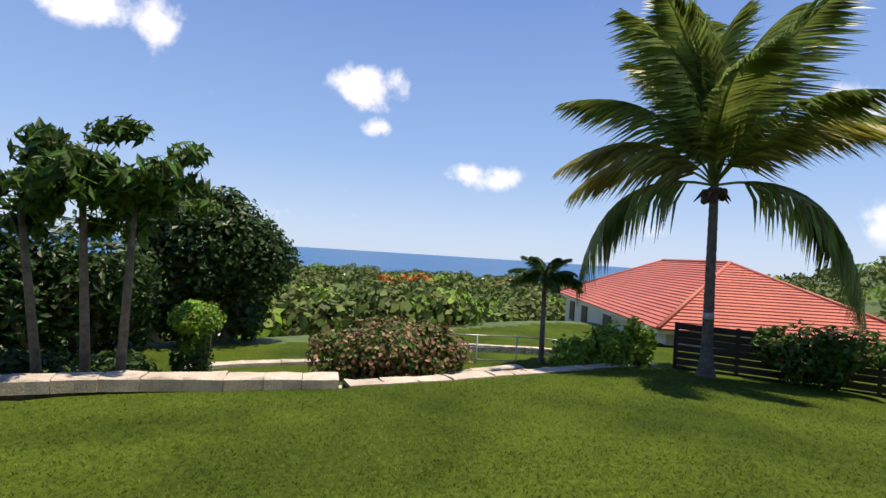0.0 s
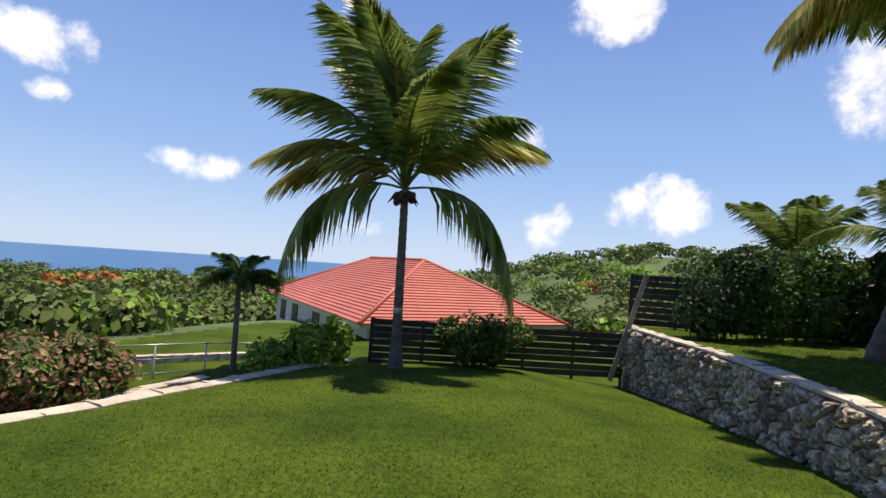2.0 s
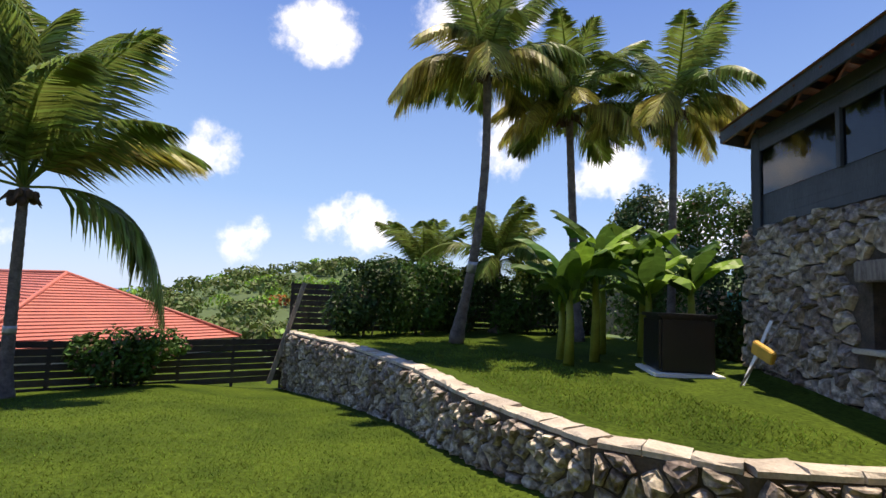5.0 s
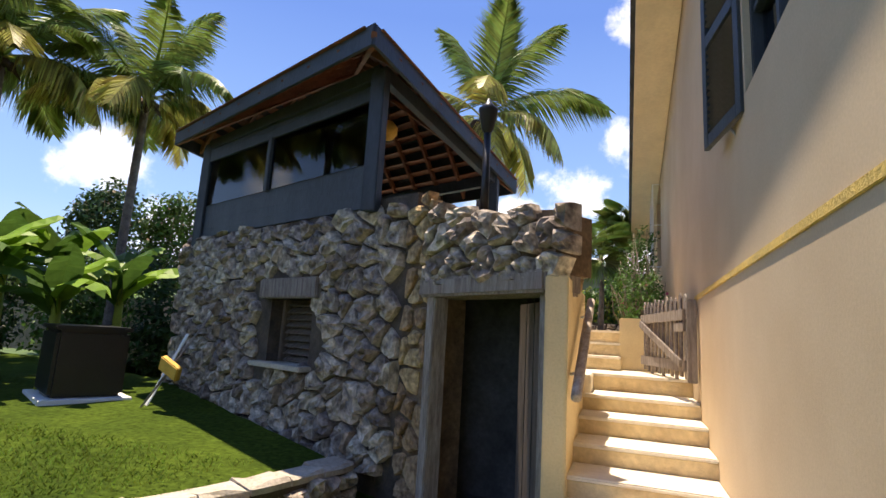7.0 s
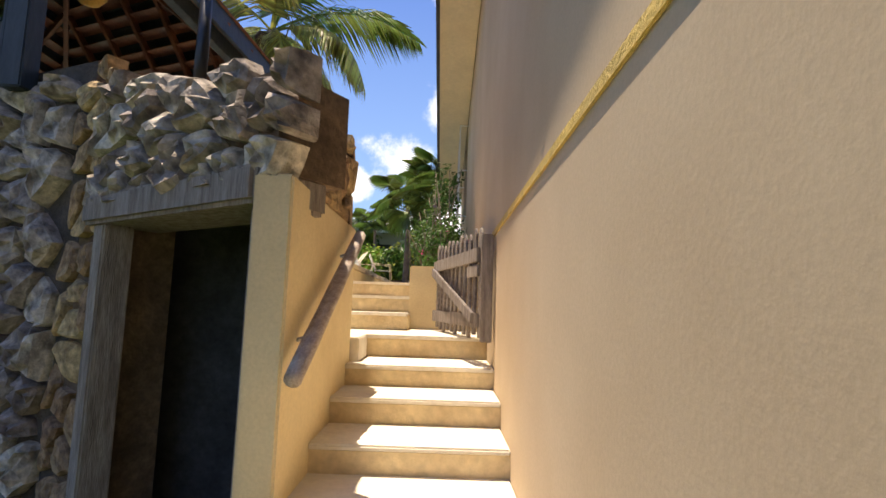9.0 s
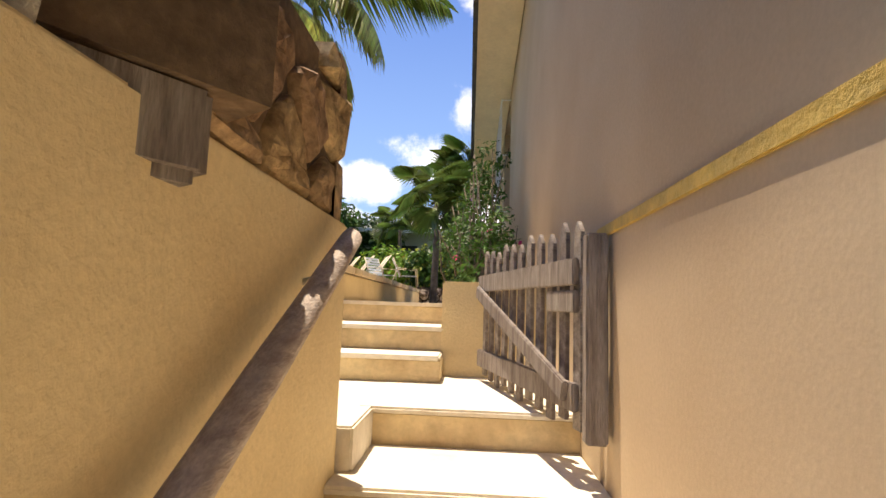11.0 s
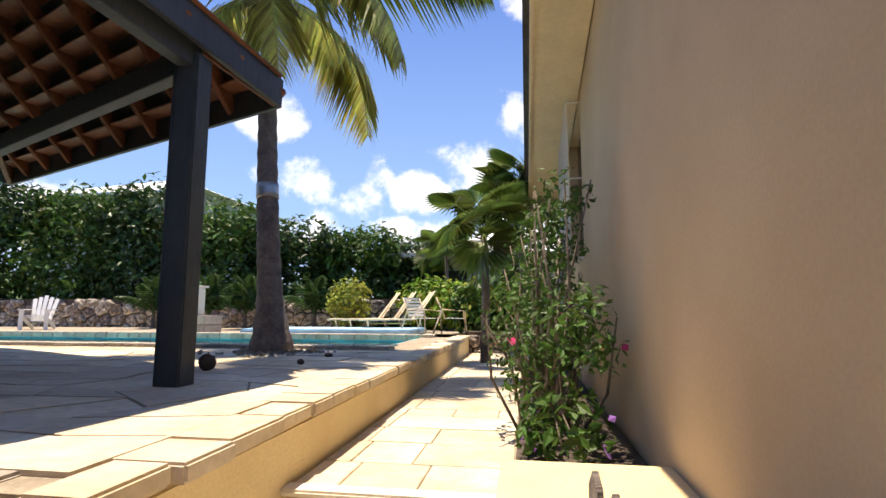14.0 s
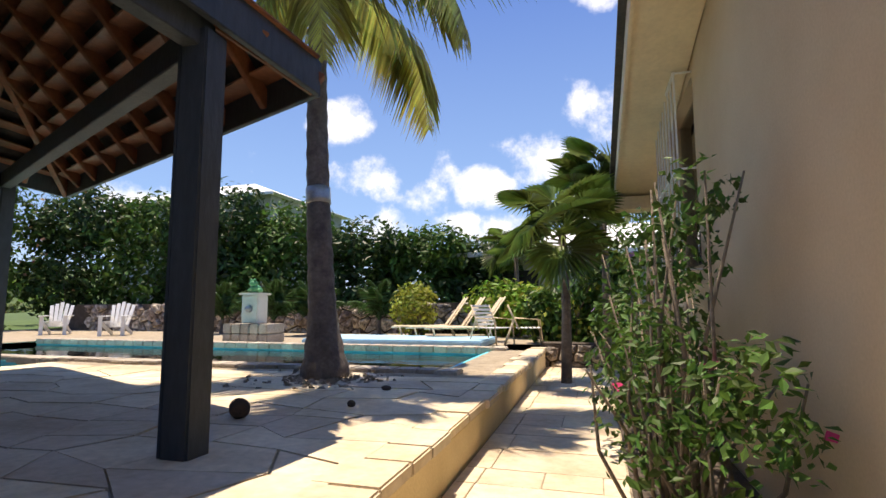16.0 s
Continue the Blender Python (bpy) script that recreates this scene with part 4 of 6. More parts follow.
def gazebo():
    g = thing("gazebo", "dark slate-painted gazebo with a hipped roof and red rafters", "gazebo")
    C, R, L = Vector((-3.66, -0.98, 5.0)), Vector((-2.96, 4.14, 4.58)), Vector((-9.4, 1.5, 5.1))
    B = L + (R - C)
    apex = (C + R + L + B) / 4 + Vector((0, 0, 2.1))
    ring4 = [C, R, B, L]
    for p, q in zip(ring4, ring4[1:] + ring4[:1]):
        part("fascia", beam(p, q, 0.05, 0.26), DARKWOOD, g)
        # roof face with shingle courses
        steps = 12
        bm = bmesh.new()
        for k in range(steps):
            t0, t1 = k / steps, (k + 1) / steps
            a, b, c, d = p.lerp(apex, t0), q.lerp(apex, t0), q.lerp(apex, t1), p.lerp(apex, t1)
            up = Vector((0, 0, 1))
            vs = [bm.verts.new(v) for v in (a + up * 0.17, b + up * 0.17, c + up * 0.14, d + up * 0.14, a + up * 0.13, b + up * 0.13)]
            bm.faces.new(vs[:4]), bm.faces.new((vs[4], vs[5], vs[1], vs[0]))
        part("roof", bm, SHINGLE_SHADE, g)
        # boards under the roof, spaced, on rafters
        for k in range(11):
            t = 0.03 + k * 0.085
            if t < 0.95:
                part("roof_board", beam(p.lerp(apex, t) + Vector((0, 0, 0.07)), q.lerp(apex, t) + Vector((0, 0, 0.07)), 0.3, 0.02), REDWOOD, g)
        for k in range(1, 9):
            e = p.lerp(q, k / 9)
            t = 1 - abs(k / 9 - 0.5) * 2 if k not in (4, 5) else 0.97
            # a jack rafter runs square to the eave up to the hip
            mid = p.lerp(q, 0.5)
            s = min(k / 9, 1 - k / 9) * 2
            top = e + (apex - mid) * s * 0.97
            part("rafter", beam(e - Vector((0, 0, 0.03)), top - Vector((0, 0, 0.03)), 0.055, 0.14), REDWOOD, g)
        part("hip_rafter", beam(p - Vector((0, 0, 0.05)), apex - Vector((0, 0, 0.05)), 0.07, 0.18), REDWOOD, g)
    ins = lambda v: v + (apex - v) * 0.13
    posts = [(Vector((-3.9, -0.25, 3.0)), 4.95), (Vector((-3.2, 3.25, 2.06)), 4.5), (Vector((-8.6, 5.7, 2.06)), 4.6), (Vector((-8.7, 1.75, 2.9)), 5.0)]
    for p, zt in posts:
        part("post", boxbm(p.x - 0.09, p.x + 0.09, p.y - 0.09, p.y + 0.09, p.z, zt, 0.012), DARKWOOD, g)
        for k in (-0.06, 0.06):
            part("post_fillet", boxbm(p.x - 0.115, p.x - 0.088, p.y + k - 0.02, p.y + k + 0.02, p.z, zt - 0.05, 0.004), DARKWOOD, g)
    tops = [Vector((p.x, p.y, zt - 0.02)) for p, zt in posts]
    for p, q in zip(tops, tops[1:] + tops[:1]):
        part("top_beam", beam(p, q, 0.12, 0.2), DARKWOOD, g)
    # glazed side over the stone wall
    a, b = Vector((-3.95, -0.1, 0)), Vector((-8.9, 1.85, 0))
    d = (b - a)
    n = d.normalized()
    rot = math.degrees(math.atan2(n.y, n.x))
    ln = d.length
    m = pose(a.x, a.y, 0, 0, 0, rot)
    for k in range(4):
        part("clapboard", boxbm(0, ln, 0.02, 0.07, 3.1 + k * 0.16, 3.27 + k * 0.16, 0.006), DARKWOOD, g).matrix_basis = m @ pose(0, 0, 0, 0.8)
    for k in range(2):
        part("clapboard", boxbm(0, ln, 0.02, 0.07, 4.62 + k * 0.15, 4.78 + k * 0.15, 0.006), DARKWOOD, g).matrix_basis = m
    for x in (0, ln * 0.5, ln - 0.12):
        part("mullion", boxbm(x, x + 0.1, 0.0, 0.09, 3.7, 4.65, 0.006), DARKWOOD, g).matrix_basis = m
    for x0, x1 in ((0.1, ln * 0.5), (ln * 0.5 + 0.1, ln - 0.12)):
        pane = part("pane", boxbm(x0, x1, 0.03, 0.04, 3.72, 4.64), GLASS, g)
        pane.matrix_basis = m
        pane.visible_shadow = False
    lamp = thing("hanging_lamp", "round pale hanging lamp under the gazebo roof", "lamp", (-4.5, 1.2, 4.75))
    part("globe", lathe([(0.001, -0.17), (0.1, -0.14), (0.165, -0.05), (0.165, 0.05), (0.1, 0.14), (0.03, 0.17)], 20, "globe", BARREL), BARREL, lamp)
    part("cord", tube([(0, 0, 0.16), (0, 0, 1.3)], [0.008, 0.008], 6, "cord", BLACKP_SHADE), BLACKP_SHADE, lamp)
    pl = thing("lamp_post", "black lantern on a dark post by the parapet", "lamp post", (-2.3, -0.6, 2.7))
    part("pole", tube([(0, 0, 0), (0, 0, 1.1)], [0.05, 0.04], 12, "pole", BLACKP_SHADE), BLACKP_SHADE, pl)
    part("lantern", lathe([(0.04, 1.1), (0.07, 1.14), (0.11, 1.36), (0.12, 1.38), (0.05, 1.45), (0.015, 1.52)], 8, "lantern", BLACKP_SHADE), BLACKP_SHADE, pl)


gazebo()

# ---- palms and plants ----


def frond_mesh(length, arch, droop, pairs, leaf, name, material, seed):
    """A feather leaf that leaves the origin along +x: a curved rib with narrow hanging leaflets."""
    rg = np.random.default_rng(seed)
    verts, faces = [], []

    def rib(t):
        return Vector((length * t * (1 - 0.18 * droop * t), 0, arch * length * (t - droop * t * t * 1.25)))
    n = 12
    for i in range(n + 1):
        p = rib(i / n)
        w = 0.035 * (1 - i / n) + 0.006
        verts += [p + Vector((0, -w, 0)), p + Vector((0, 0, w * 0.7)), p + Vector((0, w, 0))]
    for i in range(n):
        a = i * 3
        faces += [(a, a + 1, a + 4, a + 3), (a + 1, a + 2, a + 5, a + 4)]
    for k in range(pairs):
        t = 0.12 + 0.88 * k / pairs
        p, q = rib(t), rib(min(1, t + 0.02))
        d = (q - p).normalized() if (q - p).length > 1e-6 else Vector((1, 0, -0.5)).normalized()
        ln = leaf * math.sin(math.pi * min(0.97, 0.18 + 0.78 * t)) ** 0.7 * rg.uniform(0.8, 1.1)
        for s in (-1, 1):
            hang = rg.uniform(0.35, 0.9) + 0.3 * droop
            out = (Vector((0, s, 0)) * 0.8 + d * 0.65 + Vector((0, 0, -hang * 0.5))).normalized()
            wv = d * 0.019
            mid = p + out * ln * 0.55
            tip = p + out * ln * 0.95 + Vector((0, 0, -ln * 0.35 * hang))
            b = len(verts)
            verts += [p - wv * 0.6, p + wv * 0.6, mid + wv, tip, mid - wv]
            faces.append((b, b + 1, b + 2, b + 3, b + 4))
    return mesh_of(name, verts, faces, material)


F_UP = [frond_mesh(2.6, 0.62, 0.6, 84, 0.72, "frond", FROND, i) for i in range(3)]
F_MID = [frond_mesh(2.8, 0.55, 0.95, 84, 0.75, "frond", FROND, i + 5) for i in range(3)]
F_LOW = [frond_mesh(2.6, 0.5, 1.5, 84, 0.7, "frond", FROND, i + 9) for i in range(2)]
F_YEL = [frond_mesh(2.6, 0.42, 1.35, 84, 0.75, "frond", FROND_Y, i + 12) for i in range(2)]
F_DARK = [frond_mesh(1.5, 0.5, 0.9, 40, 0.42, "frond", FROND_D, i + 15) for i in range(3)]


def palm(name, label, base, top, r0, r1, fronds, band=None, size=1.0, bend=0.0, nuts=6, rings=True):
    p = thing(name, label, "palm tree", base)
    t = Vector(top) - Vector(base)
    n = 40
    pts, rad = [], []
    for i in range(n + 1):
        u = i / n
        pts.append(Vector((t.x * u + bend * t.x * math.sin(math.pi * u), t.y * u + bend * t.y * math.sin(math.pi * u), t.z * u)))
        swell = 0.75 * max(0, 1 - u * 5) ** 2
        rad.append((r0 + (r1 - r0) * u) * (1 + swell) * (1.0 + (0.05 if i % 2 else -0.03) * rings))
    pts[0].z -= 0.15
    part("trunk", tube(pts, rad, 14, "trunk", BARK), BARK, p)
    if band:
        k = int(band * n)
        part("rat_guard", tube([pts[k] + (pts[k + 1] - pts[k]) * j for j in (0, 0.5, 1, 1.6)], [rad[k] * 1.1] * 4, 16, "rat_guard", METAL), METAL, p, "grey metal trunk band")
    rg = random.Random(name + str(base))
    for az, el, kind, s in fronds:
        me = {"u": F_UP, "m": F_MID, "l": F_LOW, "y": F_YEL, "d": F_DARK}[kind]
        f = new("frond", rg.choice(me))
        f.parent = p
        f.matrix_basis = Matrix.Translation(t) @ pose(0, 0, 0, rg.uniform(-25, 25), -el, az) @ Matrix.Scale(s * size, 4)
    for k in range(nuts):
        a = k * 2.4
        c = part("coconut", lathe([(0.001, -0.13), (0.07, -0.1), (0.1, 0), (0.07, 0.1), (0.001, 0.13)], 10, "coconut", HUSK), HUSK, p)
        c.matrix_basis = pose(t.x + 0.24 * math.cos(a), t.y + 0.24 * math.sin(a), t.z - 0.18 - 0.1 * (k % 3))
    for k in range(5 if nuts else 0):
        a = k * 1.3
        h = part("dry_sheath", tube([(0, 0, 0), (0.25, 0, -0.05), (0.5, 0, -0.35)], [0.05, 0.07, 0.01], 7, "dry_sheath", HUSK), HUSK, p)
        h.matrix_basis = Matrix.Translation(t) @ pose(0, 0, -0.1, 0, 0, math.degrees(a))
    return p


def crown(n, lean=0, up=7, seed=0, kinds="mmy"):
    rg = random.Random(seed)
    out = [(360 * k / n + rg.uniform(-12, 12), rg.uniform(-15, 15), rg.choice(kinds), rg.uniform(0.85, 1.1)) for k in range(n)]
    return out + [(360 * k / up + rg.uniform(-15, 15), rg.uniform(25, 55), "u", rg.uniform(0.8, 1.05)) for k in range(up)]


palm("coconut_palm", "tall coconut palm with yellowing lower leaves on the lawn", (-16.55, -13.7, lawn_z(-16.55, -13.7)), (-16.35, -13.7, 3.75), 0.15, 0.11,
     [(297, -14, "l", 1.5), (115, -14, "l", 1.5), (290, 16, "y", 1.3), (302, 26, "y", 1.35), (310, 34, "m", 1.35), (120, 28, "m", 1.35), (108, 38, "y", 1.35), (260, 45, "u", 1.5), (160, 55, "u", 1.5), (80, 50, "u", 1.5),
      (340, 58, "u", 1.5), (220, 70, "u", 1.5), (30, 40, "m", 1.3), (190, 38, "m", 1.3), (130, 60, "u", 1.5), (295, 56, "u", 1.5), (70, 30, "m", 1.2), (325, 45, "u", 1.5), (115, 75, "u", 1.4), (300, 72, "u", 1.45)], band=0.32, size=1.5, nuts=11)
palm("coconut_palm", "leaning coconut palm on the raised lawn", (-15.6, -2.2, 0.2), (-14.4, -2.0, 8.2), 0.14, 0.11, crown(14, seed=1), band=0.27, size=1.35, bend=0.5)
palm("coconut_palm", "slender coconut palm behind the banana plants", (-15.4, 1.8, 0.3), (-15.3, 1.3, 7.6), 0.15, 0.11, crown(14, seed=2), size=1.35)
palm("coconut_palm", "slender coconut palm beyond the stone building", (-14.1, 4.3, 0.3), (-13.6, 4.0, 7.6), 0.13, 0.1, crown(14, seed=3), size=1.3)
palm("small_palm", "young palm with feathery leaves behind the hedge", (-23, -1.3, 0.2), (-23, -1.3, 2.6), 0.16, 0.14, crown(8, up=12, seed=4, kinds="m"), size=1.25, nuts=0)
palm("small_palm", "young palm with drooping leaves behind the hedge", (-19.4, 0.7, 0.2), (-19.4, 0.7, 2.9), 0.16, 0.14, crown(8, up=12, seed=5, kinds="my"), size=1.2, nuts=0)
palm("small_palm", "small dark green palm beside the garden gate", (-14.9, -18.0, -2.3), (-14.85, -18.0, 0.75), 0.09, 0.07, [(k * 26, 18 - (k % 3) * 12, "d", 1.0) for k in range(14)] + [(k * 60, 50, "d", 0.9) for k in range(6)], size=0.95, nuts=0)
POOL_PALM = [(70, -5, "y", 1.3), (345, -12, "y", 1.15), (20, 14, "m", 1.3), (150, 5, "y", 1.1), (215, 15, "y", 1.2), (290, 10, "y", 1.2),
             (300, -35, "y", 0.9), (200, -35, "y", 0.8), (60, 50, "u", 1.2), (180, 55, "u", 1.2), (300, 55, "u", 1.2), (0, 40, "u", 1.2)]
palm("coconut_palm", "coconut palm with a swollen ringed trunk by the pool", (-4.05, 6.3, 2.06), (-4.45, 6.6, 7.3), 0.17, 0.105, POOL_PALM, band=0.41, size=1.12, bend=0.25)


def fan_palm(base, height, n, seed, size):
    """A palm with fan leaves on bowed stalks."""
    p = thing("fan_palm", "green fan palm with split leaves by the house", "palm tree", base)
    part("trunk", tube([(0, 0, -0.1), (0.03, 0.02, height * 0.5), (0, 0, height)], [0.09, 0.075, 0.06], 10, "trunk", BARK), BARK, p)
    rg = random.Random(seed)
    verts, faces = [], []
    for k in range(26):
        a = radians(-115 + 230 * k / 25)
        d = Vector((math.cos(a), math.sin(a), 0))
        s = Vector((-d.y, d.x, 0)) * 0.014
        b = len(verts)
        verts += [d * 0.05 - s * 0.3, d * 0.05 + s * 0.3, d * 0.4 + s + Vector((0, 0, 0.05)), d * 0.72 + Vector((0, 0, -0.12)), d * 0.4 - s + Vector((0, 0, 0.05))]
        faces.append((b, b + 1, b + 2, b + 3, b + 4))
    me = mesh_of("fan", verts, faces, FROND)
    for k in range(n):
        az, el, ln = k * 137.5 + rg.uniform(-10, 10), rg.uniform(-25, 75), rg.uniform(0.5, 0.9) * size
        m = Matrix.Translation((0, 0, height)) @ pose(0, 0, 0, 0, -el, az)
        st = part("stalk", tube([(0, 0, 0), (ln * 0.5, 0, 0.04), (ln, 0, 0)], [0.014, 0.011, 0.008], 6, "stalk", FROND), FROND, p)
        st.matrix_basis = m
        f = new("fan_leaf", me)
        f.parent = p
        f.matrix_basis = m @ pose(ln, 0, 0, rg.uniform(-40, 40), rg.uniform(10, 50), 0) @ Matrix.Scale(size * rg.uniform(0.9, 1.2), 4)


fan_palm((-1.5, 9.2, 1.7), 2.3, 20, 1, 0.85)
fan_palm((-0.85, 11.0, 1.7), 3.2, 20, 2, 0.9)
fan_palm((-3.4, 17.0, 2.0), 2.6, 18, 3, 0.8)


def shrub(name, label, category, base, blobs, count, size, material, stems=5, seed=0, flowers=None, stem_r=0.03, dark=True, spread=0.5):
    """A bush: bowed stems and a crown of single leaves in uneven clumps."""
    rg = np.random.default_rng(seed)
    s = thing(name, label, category, base)
    big = []
    for b in blobs:
        big.append(b)
        for k in range(5):
            d = rg.normal(size=3)
            d /= np.linalg.norm(d)
            q = 0.32 + 0.2 * rg.random()
            big.append((b[0] + d[0] * b[3] * 0.8, b[1] + d[1] * b[4] * 0.8, max(b[2] + d[2] * b[5] * 0.8, 0.1), b[3] * q, b[4] * q, b[5] * q))
    part("leaves", leaf_cloud(rg, big, count, size, "leaves", material, shell=0.45), material, s)
    for k in range(stems):
        b = blobs[k % len(blobs)]
        e = Vector((b[0] + rg.uniform(-spread, spread) * b[3], b[1] + rg.uniform(-spread, spread) * b[4], b[2] + 0.35 * b[5]))
        f = Vector((e.x * 0.25 + rg.uniform(-0.1, 0.1), e.y * 0.25 + rg.uniform(-0.1, 0.1), -0.1))
        mid = f.lerp(e, 0.5) + Vector(rg.uniform(-0.12, 0.12, 3).tolist())
        part("stem", tube([f, mid, e], [stem_r, stem_r * 0.8, stem_r * 0.4], 7, "stem", BRANCH), BRANCH, s)
    if flowers:
        fm, n, fs = flowers
        part("blossom", leaf_cloud(rg, big, n, fs, "blossom", fm, shell=0.95, aspect=0.8), fm, s)
    return s


# garden below the lawn
shrub("oleander_bush", "rounded bush with dusty pink flowering tips", "bush", (-10.0, -19.6, -2.0), [(0, 0, 0.75, 1.3, 1.2, 0.8), (-1.2, 0.5, 0.65, 1.0, 1.0, 0.65), (1.0, -0.5, 0.6, 0.9, 0.9, 0.6)], 5000, 0.09, LEAF, 10, 1, (LEAF_P, 2600, 0.07))
t = shrub("topiary_bush", "clipped yellow-green ball bush on a stem", "bush", (-5.5, -20.9, -2.05), [(0, 0, 1.65, 0.55, 0.55, 0.4), (0, 0, 0.95, 0.3, 0.3, 0.3)], 3200, 0.05, LEAF_L, 5, 2)
shrub("dark_bush", "dark clipped bush column under the ball bush", "bush", (-5.45, -20.95, -2.1), [(0, 0, 0.7, 0.42, 0.42, 0.75)], 1500, 0.06, LEAF_D, 3, 3)
shrub("ficus_tree", "large dense dark green shade tree", "tree", (-8.2, -27.3, -3.0), [(0, 0, 4.3, 2.0, 2.0, 1.7), (-1.1, 0.5, 3.6, 1.3, 1.4, 1.6), (1.2, -0.4, 3.2, 1.5, 1.5, 2.0), (0.3, 0, 5.2, 1.3, 1.3, 0.9), (-0.9, 0.6, 2.0, 0.8, 0.8, 1.2)], 15000, 0.12, LEAF_D, 9, 4, stem_r=0.2, spread=0.3)
shrub("shade_tree", "dense dark trees in deep shade along the garden's side", "tree", (-4.2, -26.5, -2.8), [(0, 0, 2.6, 1.8, 1.6, 2.2), (1.8, 0.5, 2.4, 1.6, 1.5, 2.4), (3.2, 1, 3.0, 1.6, 1.5, 2.6), (-1.2, -0.5, 1.8, 1.0, 1.0, 1.3)], 12000, 0.13, LEAF_D, 8, 5, stem_r=0.12)
shrub("low_shrub", "low shadowed shrubs by the kerb", "bush", (-4.0, -21.6, -2.1), [(0, 0, 0.4, 0.9, 0.7, 0.55), (1.4, 0.6, 0.5, 1.0, 0.7, 0.7)], 2500, 0.09, LEAF_D, 4, 6)


def papaya(base, top, seed):
    p = thing("papaya_tree", "thin papaya tree with ragged light green leaves", "tree", base)
    t2 = Vector(top) - Vector(base)
    part("trunk", tube([t2 * u + Vector((0, 0, -0.1 * (u == 0))) for u in (0, 0.3, 0.6, 1)], [0.1, 0.08, 0.07, 0.05], 10, "trunk", BRANCH), BRANCH, p)
    rg = np.random.default_rng(seed)
    blobs = [(t2.x + d[0], t2.y + d[1], t2.z + d[2], 0.34, 0.34, 0.2) for d in rg.normal(size=(16, 3)) * np.array((0.6, 0.6, 0.4))]
    part("leaves", leaf_cloud(rg, blobs, 1600, 0.13, "leaves", LEAF, shell=0.2, droop=0.4, aspect=0.35), LEAF, p)
    for b in blobs:
        part("leaf_stalk", tube([t2 * 0.96, Vector(b[:3])], [0.015, 0.008], 5, "leaf_stalk", LEAF_L), LEAF_L, p)


papaya((-3.7, -19.5, -1.85), (-3.75, -19.4, 2.2), 1)
papaya((-3.3, -19.9, -1.85), (-3.0, -19.9, 2.5), 2)
papaya((-2.7, -20.3, -2.0), (-2.2, -20.3, 1.9), 3)


def yucca():
    p = thing("yucca_tree", "tall spiky-leaved yucca above the dark trees", "tree", (-7.4, -31, -3.5))
    part("trunk", tube([(0, 0, -0.3), (0.1, 0, 3), (0, 0, 5.6)], [0.3, 0.25, 0.2], 10, "trunk", BARK), BARK, p)
    verts, faces = [], []
    for k in range(5):
        a = k * 1.2
        s = Vector((math.cos(a), math.sin(a), 0))
    verts = [Vector((0, -0.05, 0)), Vector((0, 0.05, 0)), Vector((0.9, 0.09, 0.03)), Vector((2.1, 0, -0.12)), Vector((0.9, -0.09, 0.03))]
    me = mesh_of("spike", verts, [(0, 1, 2, 3, 4)], FROND_D)
    rg = random.Random(3)
    for k in range(110):
        f = new("spike_leaf", me)
        f.parent = p
        f.matrix_basis = pose(0, 0, 4.9 + 1.0 * rg.random(), rg.uniform(-40, 40), -rg.uniform(0, 80), k * 137.5) @ Matrix.Scale(rg.uniform(0.85, 1.25), 4)


yucca()
shrub("croton_bush", "bright yellow-green bush by the fence end", "bush", (-15.9, -16.3, -2.3), [(0, 0, 1.0, 0.8, 0.7, 0.95), (0.9, -0.7, 0.8, 0.7, 0.6, 0.7), (-0.8, 0.5, 1.2, 0.5, 0.5, 0.8)], 3600, 0.1, LEAF_L, 6, 7)
shrub("hibiscus_bush", "green hibiscus bush growing against the dark fence", "bush", (-18.3, -11.7, -1.6), [(0, 0, 0.9, 0.8, 0.9, 0.85), (0.1, 0.9, 1.3, 0.6, 0.9, 0.5), (0, -0.8, 1.0, 0.5, 0.6, 0.5)], 2800, 0.1, LEAF, 6, 8, (LEAF_P, 120, 0.07))
for i, (x, y, h) in enumerate(((-18.3, -4.6, 1.5), (-18.9, -2.6, 1.6), (-19.6, -0.6, 1.5), (-19, 1.6, 1.6), (-17.6, 3.2, 1.7), (-15.5, 4.6, 1.9), (-12.5, 5.2, 2.1))):
    shrub("hedge_shrub", "tall dense green shrub along the upper fence", "bush", (x, y, 0.1), [(0, 0, h * 0.85, 0.9, 1.2, h * 0.8), (0.3, 0.6, h * 1.35, 0.6, 0.8, h * 0.45), (0, -0.5, h * 0.5, 0.8, 0.9, h * 0.5)], 3600, 0.09, LEAF if i % 2 else LEAF_D, 5, 20 + i)


